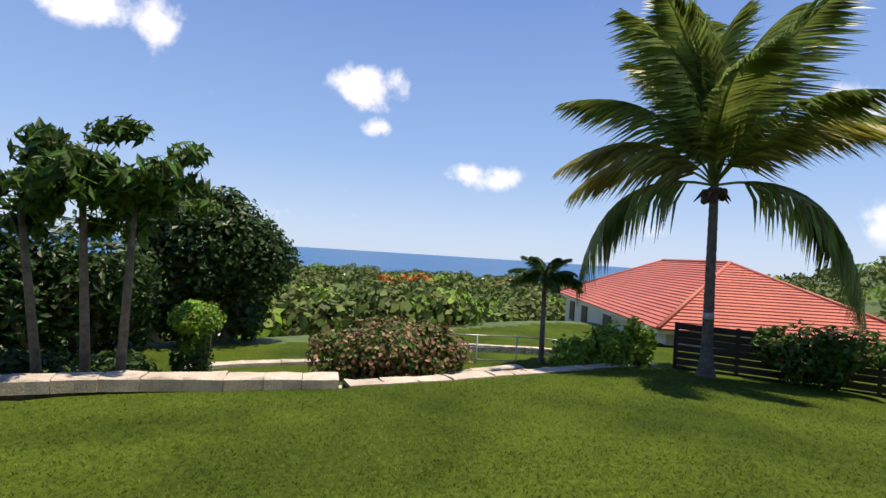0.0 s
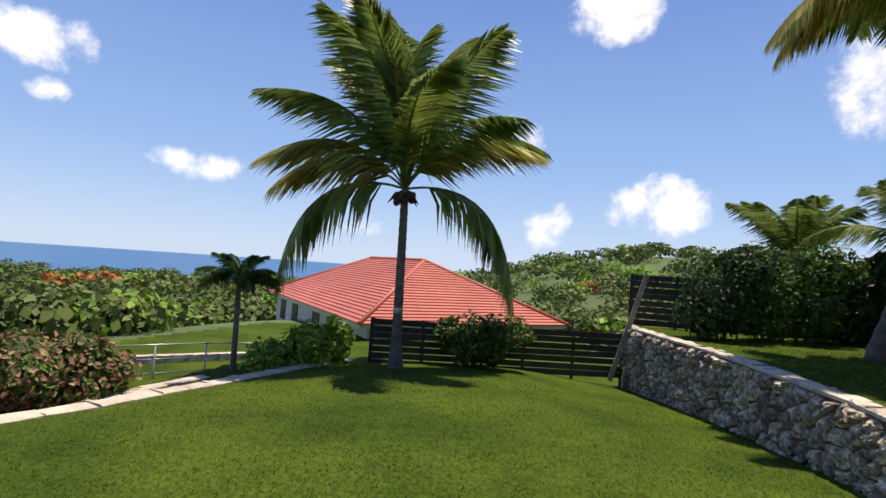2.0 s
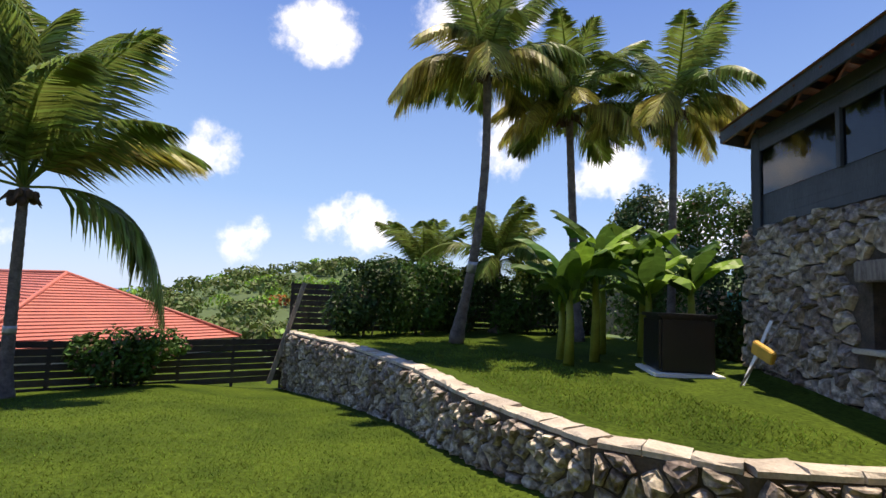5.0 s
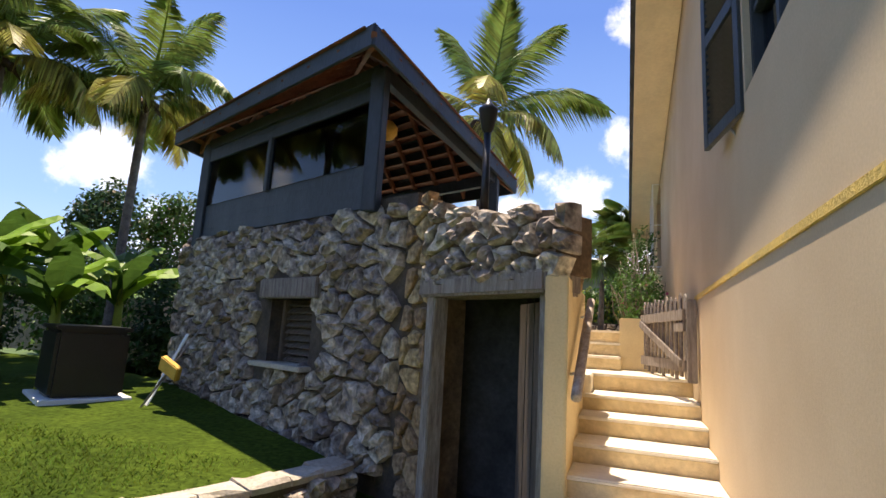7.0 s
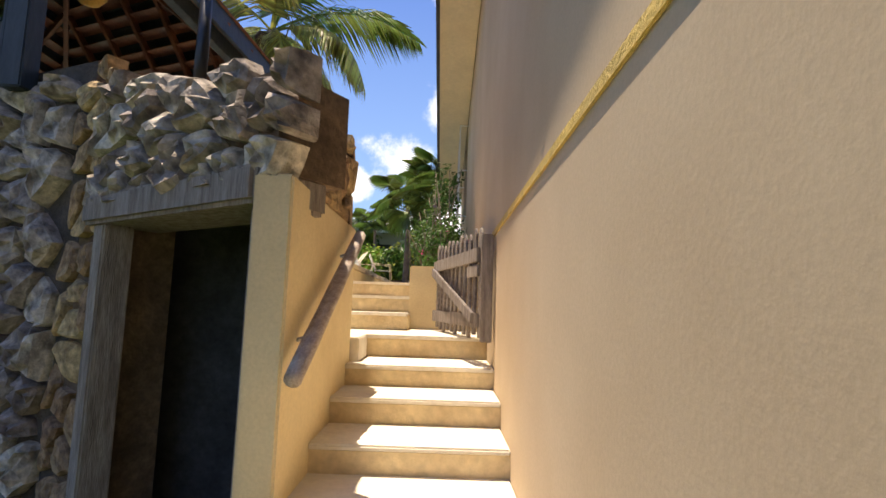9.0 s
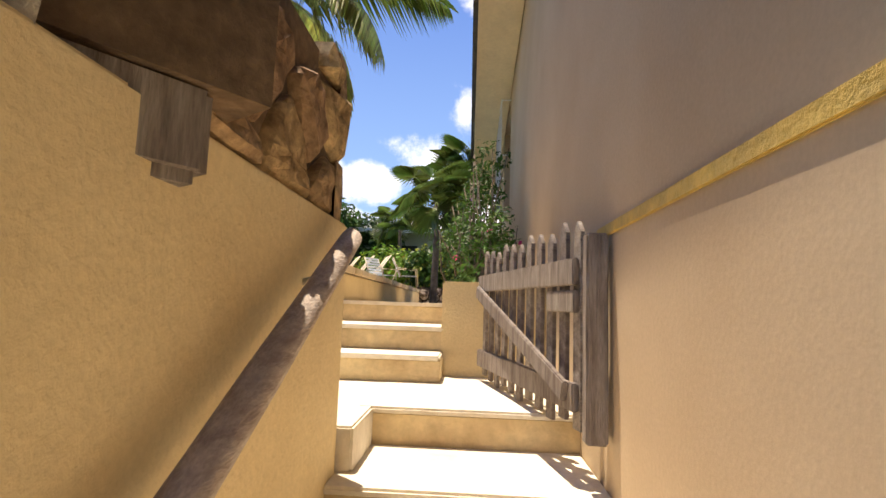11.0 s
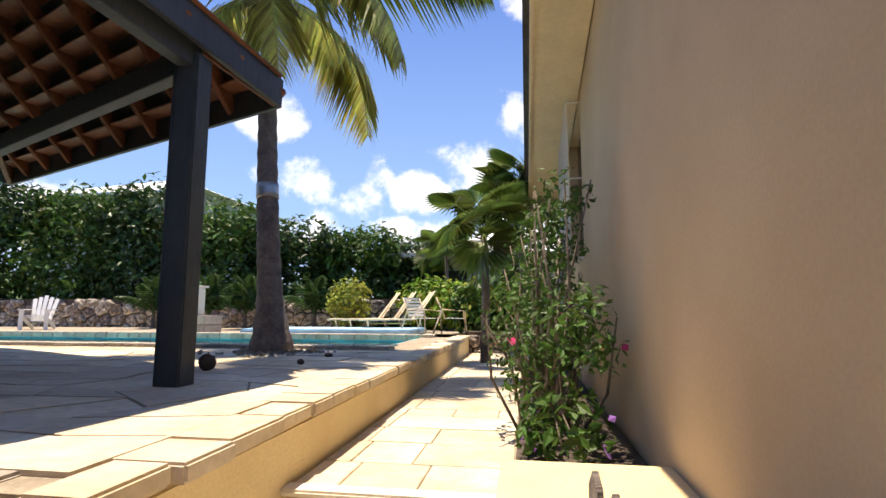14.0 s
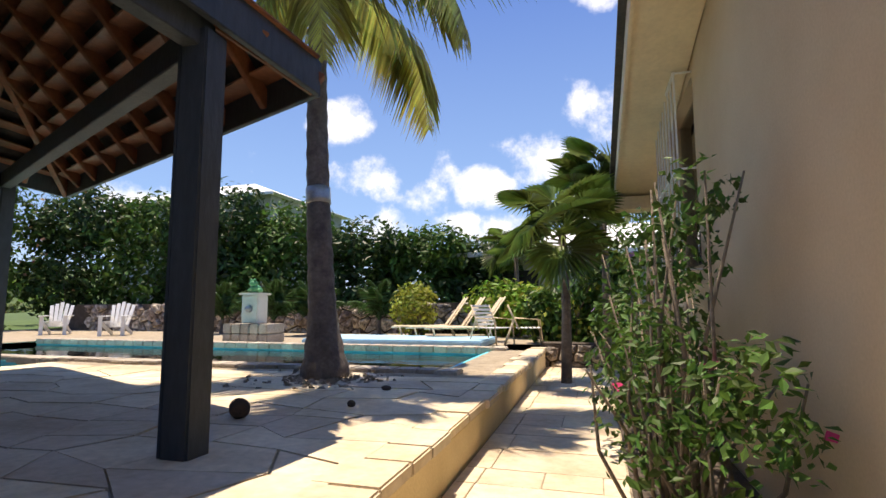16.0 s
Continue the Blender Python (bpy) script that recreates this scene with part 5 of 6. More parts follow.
def banana(base, seed, h):
    p = thing("banana_plant", "broad-leaved banana plant with torn leaves", "banana plant", base, group="banana clump")
    rg = random.Random(seed)
    part("stem", tube([(0, 0, -0.1), (0.05, 0, h * 0.5), (0, 0, h)], [0.12, 0.09, 0.06], 9, "stem", LEAF_Y), LEAF_Y, p)
    for k in range(8):
        ln, el = rg.uniform(1.2, 1.8), rg.uniform(20, 75)
        verts, faces = [], []
        n = 12
        for i in range(n + 1):
            t2 = i / n
            x, z = ln * t2, ln * (0.5 * t2 - 0.75 * t2 * t2)
            w = 0.26 * math.sin(math.pi * min(0.98, 0.06 + 0.92 * t2)) ** 0.6
            tear = -0.12 * rg.random() * t2
            verts += [(x, -w, z + tear - 0.05), (x, 0, z + 0.03), (x, w, z + tear - 0.05)]
        for i in range(n):
            if rg.random() < 0.93:
                faces.append((i * 3, i * 3 + 1, i * 3 + 4, i * 3 + 3))
            if rg.random() < 0.93:
                faces.append((i * 3 + 1, i * 3 + 2, i * 3 + 5, i * 3 + 4))
        f = part("leaf", mesh_of("leaf", verts, faces, LEAF_L if k % 3 == 0 else LEAF), LEAF, p)
        f.matrix_basis = pose(0, 0, h * rg.uniform(0.8, 1.0), rg.uniform(-20, 20), -el, k * 137.5 + rg.uniform(-15, 15))


for i, (x, y, h) in enumerate(((-10.6, -1.4, 1.6), (-11.0, -0.5, 2.1), (-10.1, 0.2, 1.7), (-11.6, -1.0, 1.4), (-11.3, 1.0, 2.3), (-10.4, 1.6, 2.0), (-12.2, 0.5, 2.4))):
    banana((x, y, 0.1), 40 + i, h)

# far woods: clumps over the hillside, one joined mesh for each tone


def far_woods(name, label, material, count, seed, pick):
    rg = np.random.default_rng(seed)
    blobs = []
    while len(blobs) < count:
        az, r = radians(rg.uniform(50, 185) + 90), 26 + 640 * rg.random() ** 2.4
        x, y = -2 + r * math.cos(az), -9 + r * math.sin(az)
        if not pick(rg, x, y, r) or ((x + 31) ** 2 + (y + 21) ** 2 < 150) or (y > -12 and r < 38):
            continue
        s = rg.uniform(0.8, 1.5) * (1 + r / 90)
        if r > 300:
            s *= 0.8
        blobs.append((x, y, ground_z(x, y) + s * 0.35, s * 1.15, s * 1.15, s * 0.75))
    rg2 = np.random.default_rng(seed + 1)
    V, n = [], 0
    B = np.array(blobs)
    per = 105
    C = np.repeat(B, per, axis=0)
    d = rg2.normal(size=(len(C), 3))
    d[:, 2] = np.abs(d[:, 2]) * 1.1 - 0.15
    d /= np.linalg.norm(d, axis=1)[:, None]
    c = C[:, :3] + d * C[:, 3:6] * (0.8 + 0.3 * rg2.random(len(C)))[:, None]
    nn = d + rg2.normal(size=d.shape) * 0.5
    nn /= np.linalg.norm(nn, axis=1)[:, None]
    a = np.cross(nn, rg2.normal(size=d.shape))
    a /= np.linalg.norm(a, axis=1)[:, None]
    b = np.cross(nn, a)
    s = (C[:, 3] * 0.14 * (0.7 + 0.6 * rg2.random(len(C))))[:, None]
    v = np.stack([c - a * s, c + b * s * 0.7, c + a * s, c - b * s * 0.7], 1).reshape(-1, 3)
    me = bpy.data.meshes.new(name)
    me.from_pydata(v.tolist(), [], np.arange(len(v)).reshape(-1, 4).tolist())
    me.materials.append(material)
    tagged(new(name, me), label, "woods", kind="stuff")


far_woods("far_woods", "dense green scrub covering the hillside down to the sea", WOODS, 2600, 1, lambda g, x, y, r: True)
far_woods("far_woods", "lighter green scrub patches on the hillside", LEAF_L, 420, 5, lambda g, x, y, r: noise.noise((x * 0.03, y * 0.03, 0)) > 0.0)
far_woods("flame_trees", "orange-flowering trees scattered through the scrub", LEAF_O, 38, 9, lambda g, x, y, r: noise.noise((x * 0.02, y * 0.02, 5)) > 0.15)

# ---- fences, rails, red-roofed house ----


def fence(name, label, p, q, zb, zt, boards, posts, behind):
    f = thing(name, label, "fence")
    p, q = Vector((*p, 0)), Vector((*q, 0))
    d = (q - p).normalized()
    nrm = Vector((-d.y, d.x, 0)) * behind
    rg = random.Random(name)
    n = posts
    for k in range(n):
        c = p.lerp(q, k / (n - 1)) + nrm * 0.07
        part("post", boxbm(c.x - 0.05, c.x + 0.05, c.y - 0.05, c.y + 0.05, zb - 0.5, zt + 0.02, 0.006), FENCEW, f)
    h = (zt - zb) / boards
    for k in range(boards):
        for s in range(2):
            a, b = p.lerp(q, s / 2), p.lerp(q, (s + 1) / 2)
            z = zb + (k + 0.5) * h
            up = Vector((0, 0, 1))
            part("plank", beam(a + up * (z + rg.uniform(-0.015, 0.015)), b + up * (z + rg.uniform(-0.015, 0.015)) - d * 0.01, 0.025, h - 0.03, bev=0.004), FENCEW, f)


fence("plank_fence", "dark stained horizontal plank fence at the lawn's end", (-17.6, -14.95), (-20.3, -7.1), -1.75, -0.25, 7, 6, 1)
fence("plank_fence", "dark stained horizontal plank fence on the raised lawn", (-20.6, -6.9), (-20.6, 4.5), 0.05, 1.75, 8, 9, 1)
br = thing("prop_board", "long grey board leaning on the retaining wall's end", "board")
part("board", beam((-19.7, -7.5, -1.75), (-20.0, -6.5, 1.75), 0.05, 0.16), GREYWOOD, br)


def red_house():
    h = thing("red_roof_house", "pale house with a red metal hipped roof below the fence", "house", (-22.1, -17.4, 0), 224.5)
    x1, y1, ze, zr = 20.0, 11.6, -1.1, 1.85
    E = [Vector((0, 0, ze)), Vector((x1, 0, ze)), Vector((x1, -y1, ze)), Vector((0, -y1, ze))]
    r0, r1 = Vector((y1 / 2, -y1 / 2, zr)), Vector((x1 - y1 / 2, -y1 / 2, zr))
    for face in ((E[0], E[1], r1, r0), (E[1], E[2], r1), (E[2], E[3], r0, r1), (E[3], E[0], r0)):
        a, b = face[0], face[1]
        c, d = (face[2], face[2]) if len(face) == 3 else (face[2], face[3])
        bm = bmesh.new()
        n = 24
        for k in range(n):
            t0, t1 = k / n, (k + 1) / n
            q = [a.lerp(d, t0) + Vector((0, 0, 0.05)), b.lerp(c, t0) + Vector((0, 0, 0.05)), b.lerp(c, t1), a.lerp(d, t1), a.lerp(d, t0) - Vector((0, 0, 0.01)), b.lerp(c, t0) - Vector((0, 0, 0.01))]
            v = [bm.verts.new(p) for p in q]
            bm.faces.new((v[4], v[5], v[1], v[0]))
            bm.faces.new(v[:4] if (q[2] - q[3]).length > 1e-3 else v[:3])
        part("roof", bm, REDROOF, h)
    part("ridge_cap", tube([r0, r1], [0.12, 0.12], 8, "ridge_cap", REDROOF), REDROOF, h)
    for e, r in ((E[0], r0), (E[1], r1), (E[2], r1), (E[3], r0)):
        part("hip_cap", tube([e + Vector((0, 0, 0.06)), r], [0.1, 0.1], 8, "hip_cap", REDROOF), REDROOF, h)
    part("wall", boxbm(0.6, x1 - 0.6, -y1 + 0.6, -0.6, -6.5, ze - 0.05), HOUSEW, h)
    part("fascia", boxbm(0.05, x1 - 0.05, -y1 + 0.05, -0.05, ze - 0.16, ze - 0.02), CREAMP, h)
    for x in (3, 8, 13, 16.5):
        w = part("window", boxbm(x, x + 1.4, -0.62, -0.55, -2.9, -1.5, 0.01), BLACKP_SHADE, h)
        part("frame", boxbm(x - 0.08, x + 1.48, -0.6, -0.53, -1.5, -1.42, 0.01), WHITE, w)


red_house()


def pipe_rail():
    r = thing("pipe_railing", "galvanised pipe railing and gate by a driveway", "railing")
    pts = [(-10.6, -22.2), (-13, -20.8), (-15.2, -19.2), (-16.8, -17.2)]
    for p, q in zip(pts, pts[1:]):
        for z in (-1.2, -1.6, -2.0):
            part("pipe", tube([(*p, z), (*q, z)], [0.022, 0.022], 7, "pipe", METAL), METAL, r)
    for p in resample(pts, 1.2):
        part("upright", tube([(*p, -3.1), (*p, -1.18)], [0.026, 0.026], 7, "upright", METAL), METAL, r)
    w = thing("driveway_wall", "low stone wall and pale drive beyond the railing", "wall", kind="structure")
    part("core", wall_core([(-13.5, -23.5), (-17.5, -20), (-19.5, -17.5)], lambda x, y: -4, lambda x, y: -1.9, 0.3, ROCK), ROCK, w)
    part("drive", prism([(-12.5, -22.5), (-16.5, -19), (-18, -17), (-15.5, -17.2), (-12, -20.6)], -3.2, -2.28), CAP, w)


pipe_rail()


def far_houses():
    rg = random.Random(4)
    for i, (az, r, col) in enumerate(((138, 420, HOUSEW), (146, 430, WHITE), (133, 470, REDROOF), (131, 500, WHITE), (157, 450, REDROOF), (124, 300, WHITE), (135, 440, WHITE), (128, 520, REDROOF))):
        a = radians(az + 90)
        x, y = -2 + r * math.cos(a), -9 + r * math.sin(a)
        z = ground_z(x, y) + 2
        h = thing("distant_house", "small distant house among the scrub", "house", (x, y, z), rg.uniform(0, 180), group="distant houses")
        part("wall", boxbm(-7, 7, -4, 4, -2, 4.5), HOUSEW, h)
        bm = bmesh.new()
        v = [bm.verts.new(p) for p in ((-8, -5, 4.5), (8, -5, 4.5), (8, 5, 4.5), (-8, 5, 4.5), (-4, 0, 7.2), (4, 0, 7.2))]
        for f in ((0, 1, 5, 4), (1, 2, 5), (2, 3, 4, 5), (3, 0, 4)):
            bm.faces.new([v[k] for k in f])
        part("roof", bm, col, h)


far_houses()
sheds = thing("garden_shed", "small shed with a white and red roof down the slope", "shed", (-9.8, -33, -4.6), 30)
part("wall", boxbm(-1.6, 1.6, -1, 1, -1, 1.2), HOUSEW, sheds)
part("roof", boxbm(-1.8, 0.1, -1.2, 1.2, 1.2, 1.3, m=pose(0, 0, 0.1, 18)), WHITE, sheds)
part("roof", boxbm(0.1, 1.9, -1.2, 1.2, 1.2, 1.32, m=pose(0, 0, 0.1, 18)), REDROOF, sheds)

# ---- things by the stone building ----
bx = thing("equipment_box", "black plastic equipment box on a white base slab", "box", (-9.3, 0.25, 0.14), -25)
part("body", boxbm(-0.62, 0.62, -0.5, 0.5, 0.08, 1.1, 0.05), BLACKP_SHADE, bx)
part("lid", boxbm(-0.66, 0.66, -0.54, 0.54, 1.1, 1.17, 0.025), BLACKP_SHADE, bx)
part("handle", boxbm(-0.67, -0.62, -0.15, 0.15, 0.8, 0.87, 0.01), METAL, bx)
part("base_slab", boxbm(-0.75, 0.75, -0.62, 0.62, -0.05, 0.07, 0.01), WHITE, bx, "white concrete slab")
bm_ = thing("push_broom", "push broom with a yellow head leaning on the stone wall", "broom", (-7.6, 0.35, 0.12))
part("handle", tube([(0.35, 0.45, 1.5), (-0.05, -0.3, 0.05)], [0.018, 0.018], 8, "handle", GREYWOOD), GREYWOOD, bm_)
part("head", boxbm(-0.2, 0.2, -0.05, 0.05, 0.62, 0.85, 0.015, m=pose(0, 0.0, 0, 15, 25)), BARREL, bm_, "yellow broom head")
part("board", beam((-0.2, -0.1, 0.0), (-0.05, 0.4, 1.15), 0.09, 0.02), WHITE, bm_)

# ---- pool side ----


def back_wall():
    w = thing("back_wall", "dark rubble garden wall under the hedge", "wall", kind="structure")
    line = [(-20, 15.6), (-8, 15.6), (-3, 17.6)]
    part("core", wall_core(resample(line, 1), lambda x, y: 1.6, lambda x, y: 3.0, 0.35, MORTAR), MORTAR, w)
    lay_stones(w, (-19, 15.42), (-8, 15.42), lambda s: 2.0, lambda s: 3.0, 0.4, ROCK, (0, -1), depth=0.1, limit=110, seed=71)
    lay_stones(w, (-8, 15.42), (-3, 17.4), lambda s: 2.0, lambda s: 3.0, 0.4, ROCK, (0.4, -0.9), depth=0.1, limit=60, seed=72)
    tagged(new("backland", mesh_of("backland", [(-40, 15.8, 2.2), (20, 15.8, 2.2), (20, 60, 3.5), (-40, 60, 3.5)], [(0, 1, 2, 3)], SOIL)), "shaded ground behind the hedge", "ground", kind="structure")


back_wall()
for i, (x, y, h, w) in enumerate(((-21, 16.5, 5.4, 2.2), (-23.5, 14.5, 5.6, 2.2), (-24.5, 11.5, 5.4, 2.2), (-18, 17, 5.0, 2.2), (-15, 17.2, 5.2, 2.1), (-12.2, 17.6, 4.4, 2.0), (-9.6, 18.2, 3.7, 2.0), (-7.2, 18.8, 3.5, 1.9), (-5.2, 19.6, 3.2, 1.6))):
    shrub("hedge_tree", "tall dense dark green hedge tree behind the pool", "hedge", (x, y, 2.2), [(0, 0, h * 0.5, w, 1.4, h * 0.5), (0.7, -0.3, h * 0.78, w * 0.7, 1.1, h * 0.27), (-0.8, 0, h * 0.72, w * 0.7, 1.1, h * 0.25), (0, -0.7, h * 0.3, w * 0.9, 0.9, h * 0.25)], 5200, 0.13, LEAF if i % 2 else LEAF_D, 4, 60 + i, (LEAF_P, 60, 0.09) if i < 3 else None)
for i, (x, y) in enumerate(((-9.8, 13.6), (-9.0, 14.2), (-7.0, 14.6), (-12.2, 14.4))):
    palm("areca_palm", "bushy young palm in front of the wall", (x, y, 2.05), (x, y, 2.5), 0.06, 0.05, [(k * 40, 30 + 25 * (k % 3), "d", 1.0) for k in range(14)], nuts=0, size=0.95)
shrub("yellow_bush", "yellow-green variegated bush by the loungers", "bush", (-5.7, 13.9, 2.05), [(0, 0, 0.75, 0.62, 0.5, 0.7)], 1500, 0.07, LEAF_Y, 8, 81)
shrub("croton_bush", "glossy green bush with yellow leaf edges", "bush", (-3.5, 15.0, 2.05), [(0, 0, 0.8, 1.0, 0.7, 0.75), (1.2, -0.6, 0.7, 0.9, 0.7, 0.65)], 2600, 0.1, LEAF_L, 5, 82, (LEAF_Y, 300, 0.09))
shrub("low_shrub", "green shrubs round the fan palm's foot", "bush", (-1.7, 12.8, 1.8), [(0, 0, 0.8, 0.8, 0.7, 0.9), (0.8, -0.6, 1.2, 0.7, 0.6, 1.2)], 2600, 0.1, LEAF, 5, 83, (LEAF_Y, 300, 0.08))
# flowering bush against the house
bed = thing("planting_bed", "strip of soil and pebbles along the house wall", "planting bed", kind="structure")
part("soil", boxbm(-0.84, -0.105, 2.55, 9, 1.68, 1.76, 0.02), MORTAR, bed)
shrub("bougainvillea_bush", "straggly flowering bush with bare twigs against the wall", "bush", (-0.6, 4.1, 1.74), [(-0.1, -0.1, 0.65, 0.42, 0.5, 0.5), (0.0, 0.6, 1.0, 0.36, 0.55, 0.6), (0.05, -0.55, 0.45, 0.34, 0.35, 0.3), (0.05, 0.3, 1.45, 0.3, 0.45, 0.3), (0.18, -0.75, 0.72, 0.26, 0.32, 0.28), (0.12, -0.2, 1.75, 0.22, 0.3, 0.22)], 2300, 0.034, LEAF, 34, 90, (PINK, 4, 0.05), 0.014, spread=1.0)
shrub("bougainvillea_bush", "straggly green bush with twiggy stems by the path", "bush", (-0.6, 5.6, 1.74), [(-0.1, 0, 0.7, 0.42, 0.5, 0.6), (0, 0.3, 1.5, 0.36, 0.5, 0.45)], 1500, 0.038, LEAF, 22, 91, (PURPLE, 3, 0.05), 0.014, spread=1.0)
shrub("spiky_plant", "low strap-leaved plants with purple flowers", "plant", (-0.55, 3.1, 1.74), [(0, 0, 0.22, 0.28, 0.4, 0.22)], 220, 0.045, LEAF, 3, 92, (PURPLE, 6, 0.04), 0.008)


def adirondack(loc, rz):
    c = thing("adirondack_chair", "white wooden slatted garden armchair by the pool", "chair", loc, rz, "white garden chairs")
    for x in (-0.3, 0.3):
        part("front_leg", boxbm(x - 0.05, x + 0.05, -0.42, -0.38, 0, 0.56, 0.006), WHITE, c)
        part("side_rail", beam((x * 0.9, -0.4, 0.36), (x * 0.9, 0.5, 0.02), 0.03, 0.12), WHITE, c)
        part("arm", boxbm(x - 0.08, x + 0.08, -0.48, 0.3, 0.56, 0.585, 0.01), WHITE, c)
    for k in range(6):
        part("seat_slat", boxbm(-0.28, 0.28, -0.42 + k * 0.11, -0.33 + k * 0.11, 0.40 - k * 0.035, 0.42 - k * 0.035, 0.005), WHITE, c)
    for k in range(5):
        x = -0.24 + k * 0.12
        part("back_slat", beam((x * 0.85, 0.18, 0.24), (x * 1.15, 0.5, 1.0 - abs(k - 2) * 0.05), 0.1, 0.02, (0, 1, 0.4)), WHITE, c)


adirondack((-14.8, 13.0, 2.06), 30)
adirondack((-17.2, 13.0, 2.06), 40)


def lounger(loc, rz):
    c = thing("sun_lounger", "tan sling sun lounger with a raised back", "lounger", loc, rz, "sun loungers")
    part("seat", boxbm(-0.3, 0.3, -0.95, 0.35, 0.33, 0.35, 0.006), TAN, c)
    part("backrest", beam((0, 0.35, 0.35), (0, 0.85, 1.02), 0.58, 0.025), TAN, c)
    for x in (-0.31, 0.31):
        part("frame", tube([(x, -1.0, 0.32), (x, 0.4, 0.34), (x, 0.88, 1.04)], [0.02] * 3, 7, "frame", CREAMP), CREAMP, c)
        for y in (-0.8, 0.5):
            part("leg", tube([(x, y, 0.33), (x, y + 0.08, 0)], [0.018, 0.018], 7, "leg", CREAMP), CREAMP, c)


for x, y in ((-5.0, 13.3), (-4.5, 13.0), (-3.95, 12.7)):
    lounger((x, y, 2.06), 290)


def strap_chair(loc, rz):
    c = thing("strap_chair", "pool armchair with white straps and a tan metal frame", "chair", loc, rz, "strap chairs")
    for x in (-0.28, 0.28):
        part("frame", tube([(x, -0.35, 0), (x, -0.3, 0.55), (x, 0.2, 0.58), (x, 0.42, 0.0)], [0.016] * 4, 7, "frame", TAN), TAN, c)
        part("back_post", tube([(x, 0.12, 0.36), (x, 0.34, 0.85)], [0.016] * 2, 7, "back_post", TAN), TAN, c)
    for k in range(6):
        part("seat_strap", boxbm(-0.28, 0.28, -0.32 + k * 0.085, -0.26 + k * 0.085, 0.375, 0.385), WHITE, c)
        z = 0.45 + k * 0.075
        y = 0.16 + k * 0.034
        part("back_strap", boxbm(-0.28, 0.28, y - 0.006, y + 0.006, z - 0.026, z + 0.026), WHITE, c)


strap_chair((-3.1, 11.5, 2.06), 60)
strap_chair((-2.45, 11.6, 2.06), 100)


def fountain():
    f = thing("pool_fountain", "stone block fountain with a small spout column", "fountain", (-8.7, 11.25, 2.06))
    part("column", boxbm(-0.22, 0.22, -0.2, 0.2, 0.45, 1.1, 0.02), HOUSEW, f)
    part("top_slab", boxbm(-0.27, 0.27, -0.25, 0.25, 1.1, 1.15, 0.01), HOUSEW, f)
    part("spout", lathe([(0.001, 0.1), (0.07, 0.08), (0.09, 0.0), (0.05, -0.02)], 14, "spout", METAL), METAL, f).matrix_basis = pose(0, -0.2, 0.78, 90)
    for k in range(5):
        for j in range(2):
            part("block", boxbm(-0.6 + k * 0.24 + 0.006, -0.36 + k * 0.24 - 0.006, -0.35, 0.35, j * 0.22 + 0.005, j * 0.22 + 0.215, 0.02), CAP, f)
    fr = bmesh.new()
    for c, r, s in (((0, 0, 0.1), 0.13, (1, 1.1, 0.8)), ((0, -0.08, 0.22), 0.09, (1.1, 1, 0.8)), ((-0.05, -0.1, 0.3), 0.035, (1, 1, 1)), ((0.05, -0.1, 0.3), 0.035, (1, 1, 1)), ((-0.13, 0, 0.06), 0.07, (0.7, 1.3, 0.8)), ((0.13, 0, 0.06), 0.07, (0.7, 1.3, 0.8))):
        bmesh.ops.create_uvsphere(fr, u_segments=14, v_segments=10, radius=r, matrix=Matrix.Translation(c) @ Matrix.Diagonal((*s, 1)))
    tagged(part("frog_statue", fr, FROG), "green glazed frog figure on the fountain column", "statue").matrix_basis = pose(-8.7, 11.25, 3.21)


fountain()
spa = thing("raised_pool_edge", "pale blue raised pool edge beyond the water", "pool edge", (0, 0, 0), kind="structure")
part("rim", boxbm(-7.2, -3.2, 10.85, 12.6, 2.05, 2.2, 0.03), BLUE, spa)
for x, y, z in ((-7.6, 15.1, 3.05), (-13.2, 15.2, 3.3)):
    g = thing("globe_light", "white globe garden light on the wall", "lamp", (x, y, z), group="globe lights")
    part("globe", lathe([(0.02, -0.14), (0.1, -0.1), (0.14, 0), (0.1, 0.1), (0.001, 0.14)], 18, "globe", GLOBE), GLOBE, g)
    part("stem", tube([(0, 0.3, -0.3), (0, 0, -0.12)], [0.02, 0.02], 8, "stem", BLACKP_SHADE), BLACKP_SHADE, g)


def little(name, label, cat, loc, r, material, sq=0.85):
    bm = bmesh.new()
    bmesh.ops.create_icosphere(bm, subdivisions=3, radius=r)
    for v in bm.verts:
        v.co *= 1 + 0.12 * noise.noise(v.co * (3 / r) * 0.3)
        v.co.z *= sq
    o = tagged(part(name, bm, material), label, cat)
    o.matrix_basis = pose(loc[0], loc[1], loc[2] + r * sq * 0.95)


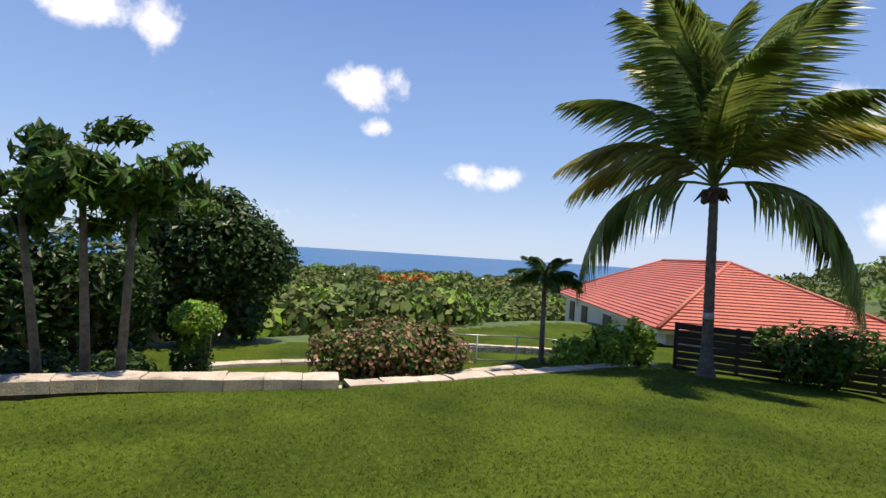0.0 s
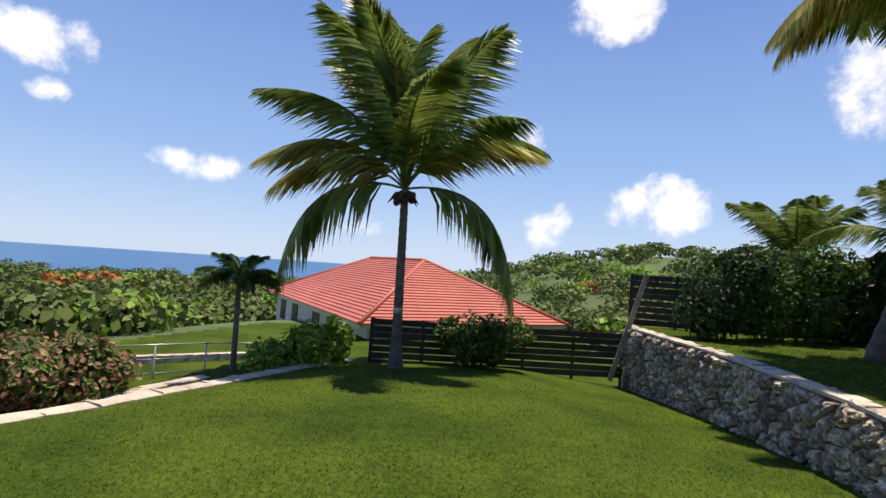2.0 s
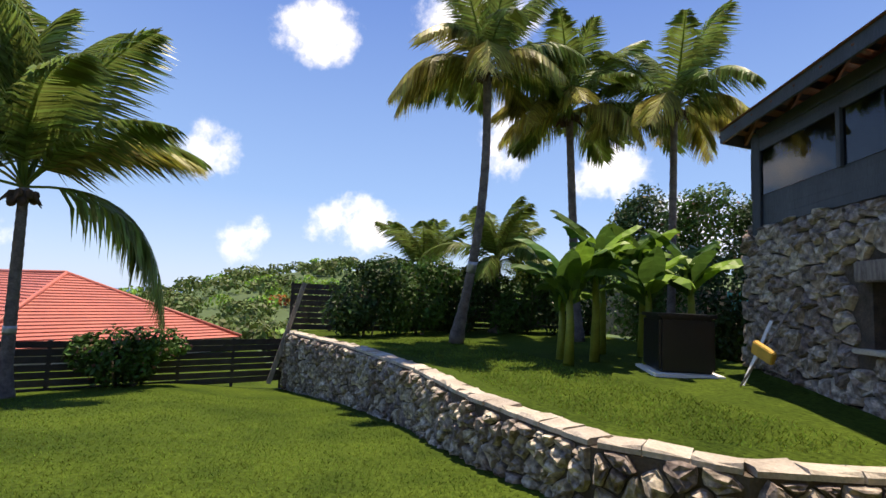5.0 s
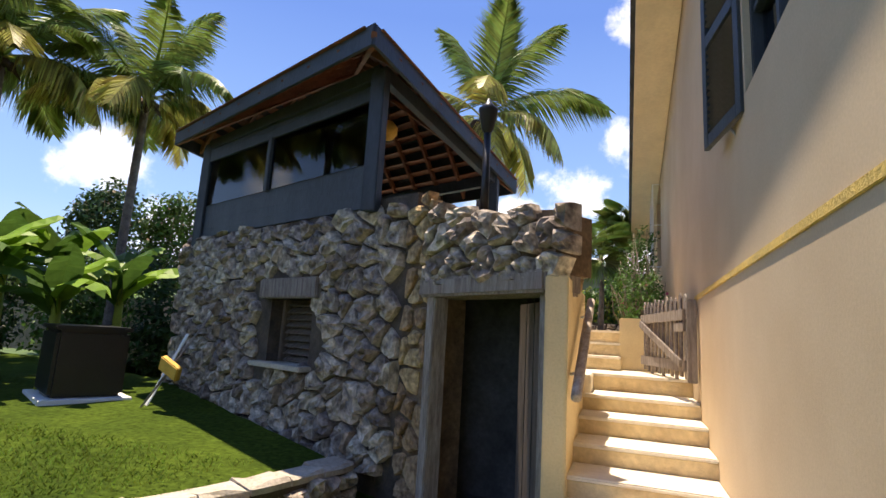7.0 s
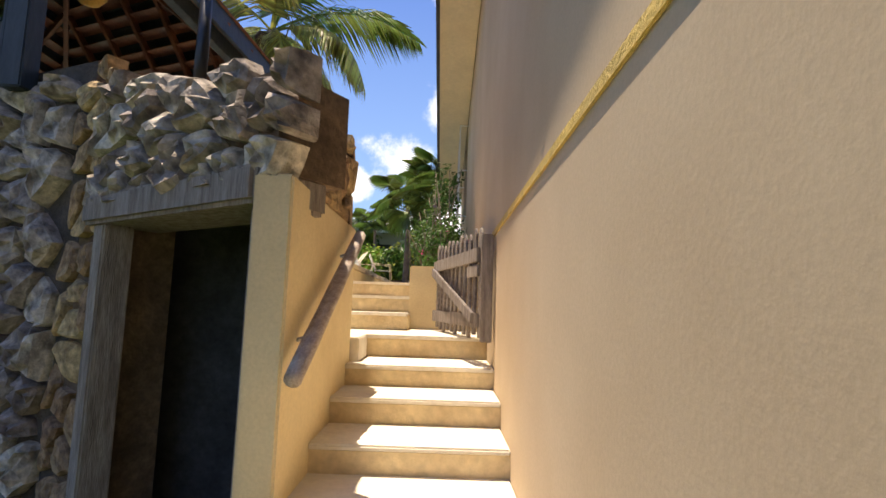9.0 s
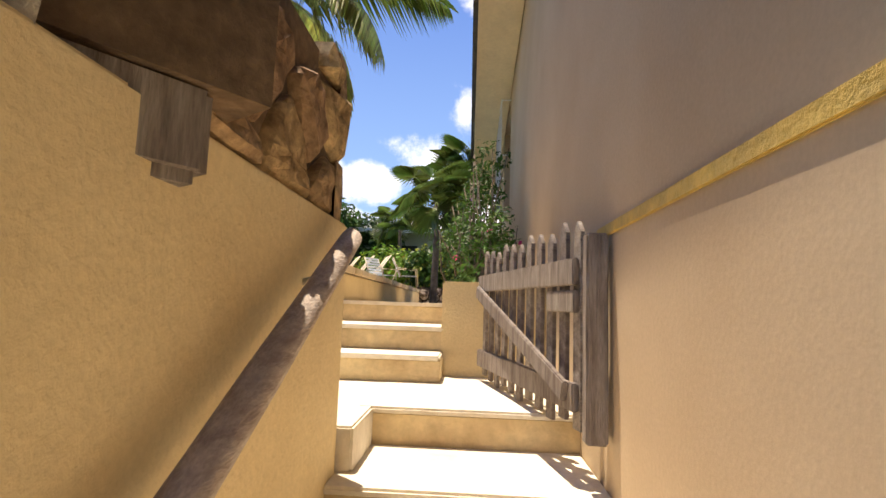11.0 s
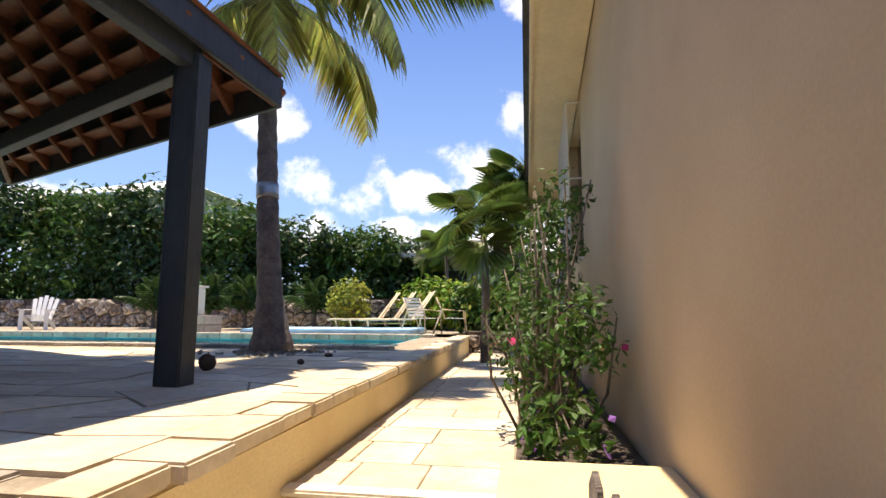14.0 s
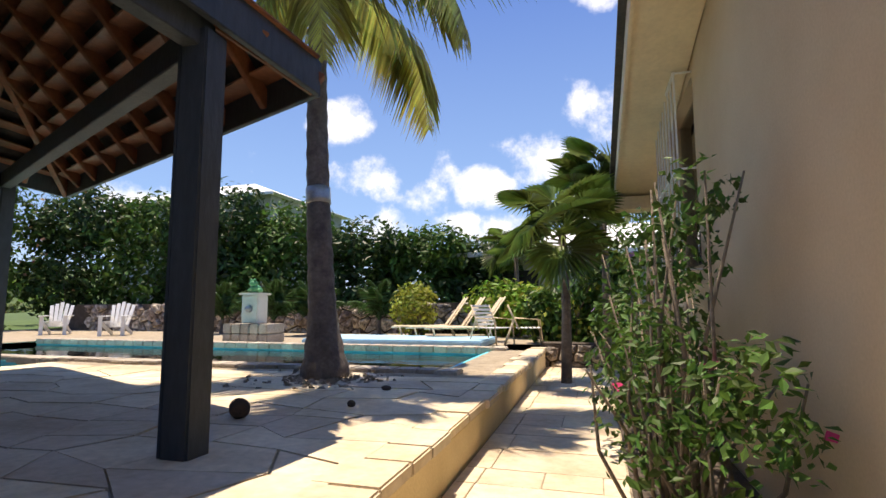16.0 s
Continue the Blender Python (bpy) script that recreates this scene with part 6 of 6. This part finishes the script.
little("coconut", "brown fallen coconut on the flagstones", "coconut", (-3.56, 4.16, 2.076), 0.075, HUSK, 1.0)
little("husk_piece", "small dry husk piece on the paving", "debris", (-2.95, 4.75, 2.076), 0.035, HUSK)
little("husk_piece", "small dry husk piece near the palm", "debris", (-3.0, 5.6, 2.076), 0.05, HUSK, 0.5)
rg_ = np.random.default_rng(4)
pb = rg_.normal(size=(260, 2)) * 0.3 + np.array((-4.0, 6.15))
tagged(part("pebbles", leaf_cloud(rg_, [(x, y, 2.08, 0.02, 0.02, 0.012) for x, y in pb], 1800, 0.025, "pebbles", CAP, aspect=0.8), CAP), "ring of pale pebbles round the palm's foot", "pebbles", kind="stuff")


def neighbour(name, label, x0, x1, y0, y1, zw, zr, wall, roof, over=0.5):
    h = thing(name, label, "house")
    part("wall", boxbm(x0, x1, y0, y1, 1.0, zw), wall, h)
    bm = bmesh.new()
    m = min(x1 - x0, y1 - y0) / 2
    v = [bm.verts.new(p) for p in ((x0 - over, y0 - over, zw), (x1 + over, y0 - over, zw), (x1 + over, y1 + over, zw), (x0 - over, y1 + over, zw), (x0 + m, (y0 + y1) / 2, zr), (x1 - m, (y0 + y1) / 2, zr))]
    for f in ((0, 1, 5, 4), (1, 2, 5), (2, 3, 4, 5), (3, 0, 4), (3, 2, 1, 0)):
        bm.faces.new([v[k] for k in f])
    part("roof", bm, roof, h)
    part("gutter", boxbm(x0 - over - 0.06, x1 + over, y0 - over - 0.1, y0 - over, zw - 0.14, zw + 0.02, 0.01), WHITE, h)
    for k in range(4):
        x = x0 + (x1 - x0) * (k + 0.3) / 4
        w = part("window", boxbm(x, x + (x1 - x0) * 0.12, y0 - 0.03, y0 + 0.02, zw - 1.7, zw - 0.6, 0.01), BLACKP_SHADE, h)
        part("sill", boxbm(x - 0.08, x + (x1 - x0) * 0.12 + 0.08, y0 - 0.08, y0, zw - 1.78, zw - 1.7, 0.01), WHITE, w)


neighbour("pool_house", "low olive stucco house with a white gutter behind the palms", -5.0, 5.5, 19.4, 26, 4.75, 6.2, HOUSEG, WHITE, 0.7)
neighbour("upper_house", "two-storey grey house with a white roof above the hedge", -31, -19.5, 27, 36, 9.6, 11.6, HOUSEG, WHITE, 0.6)
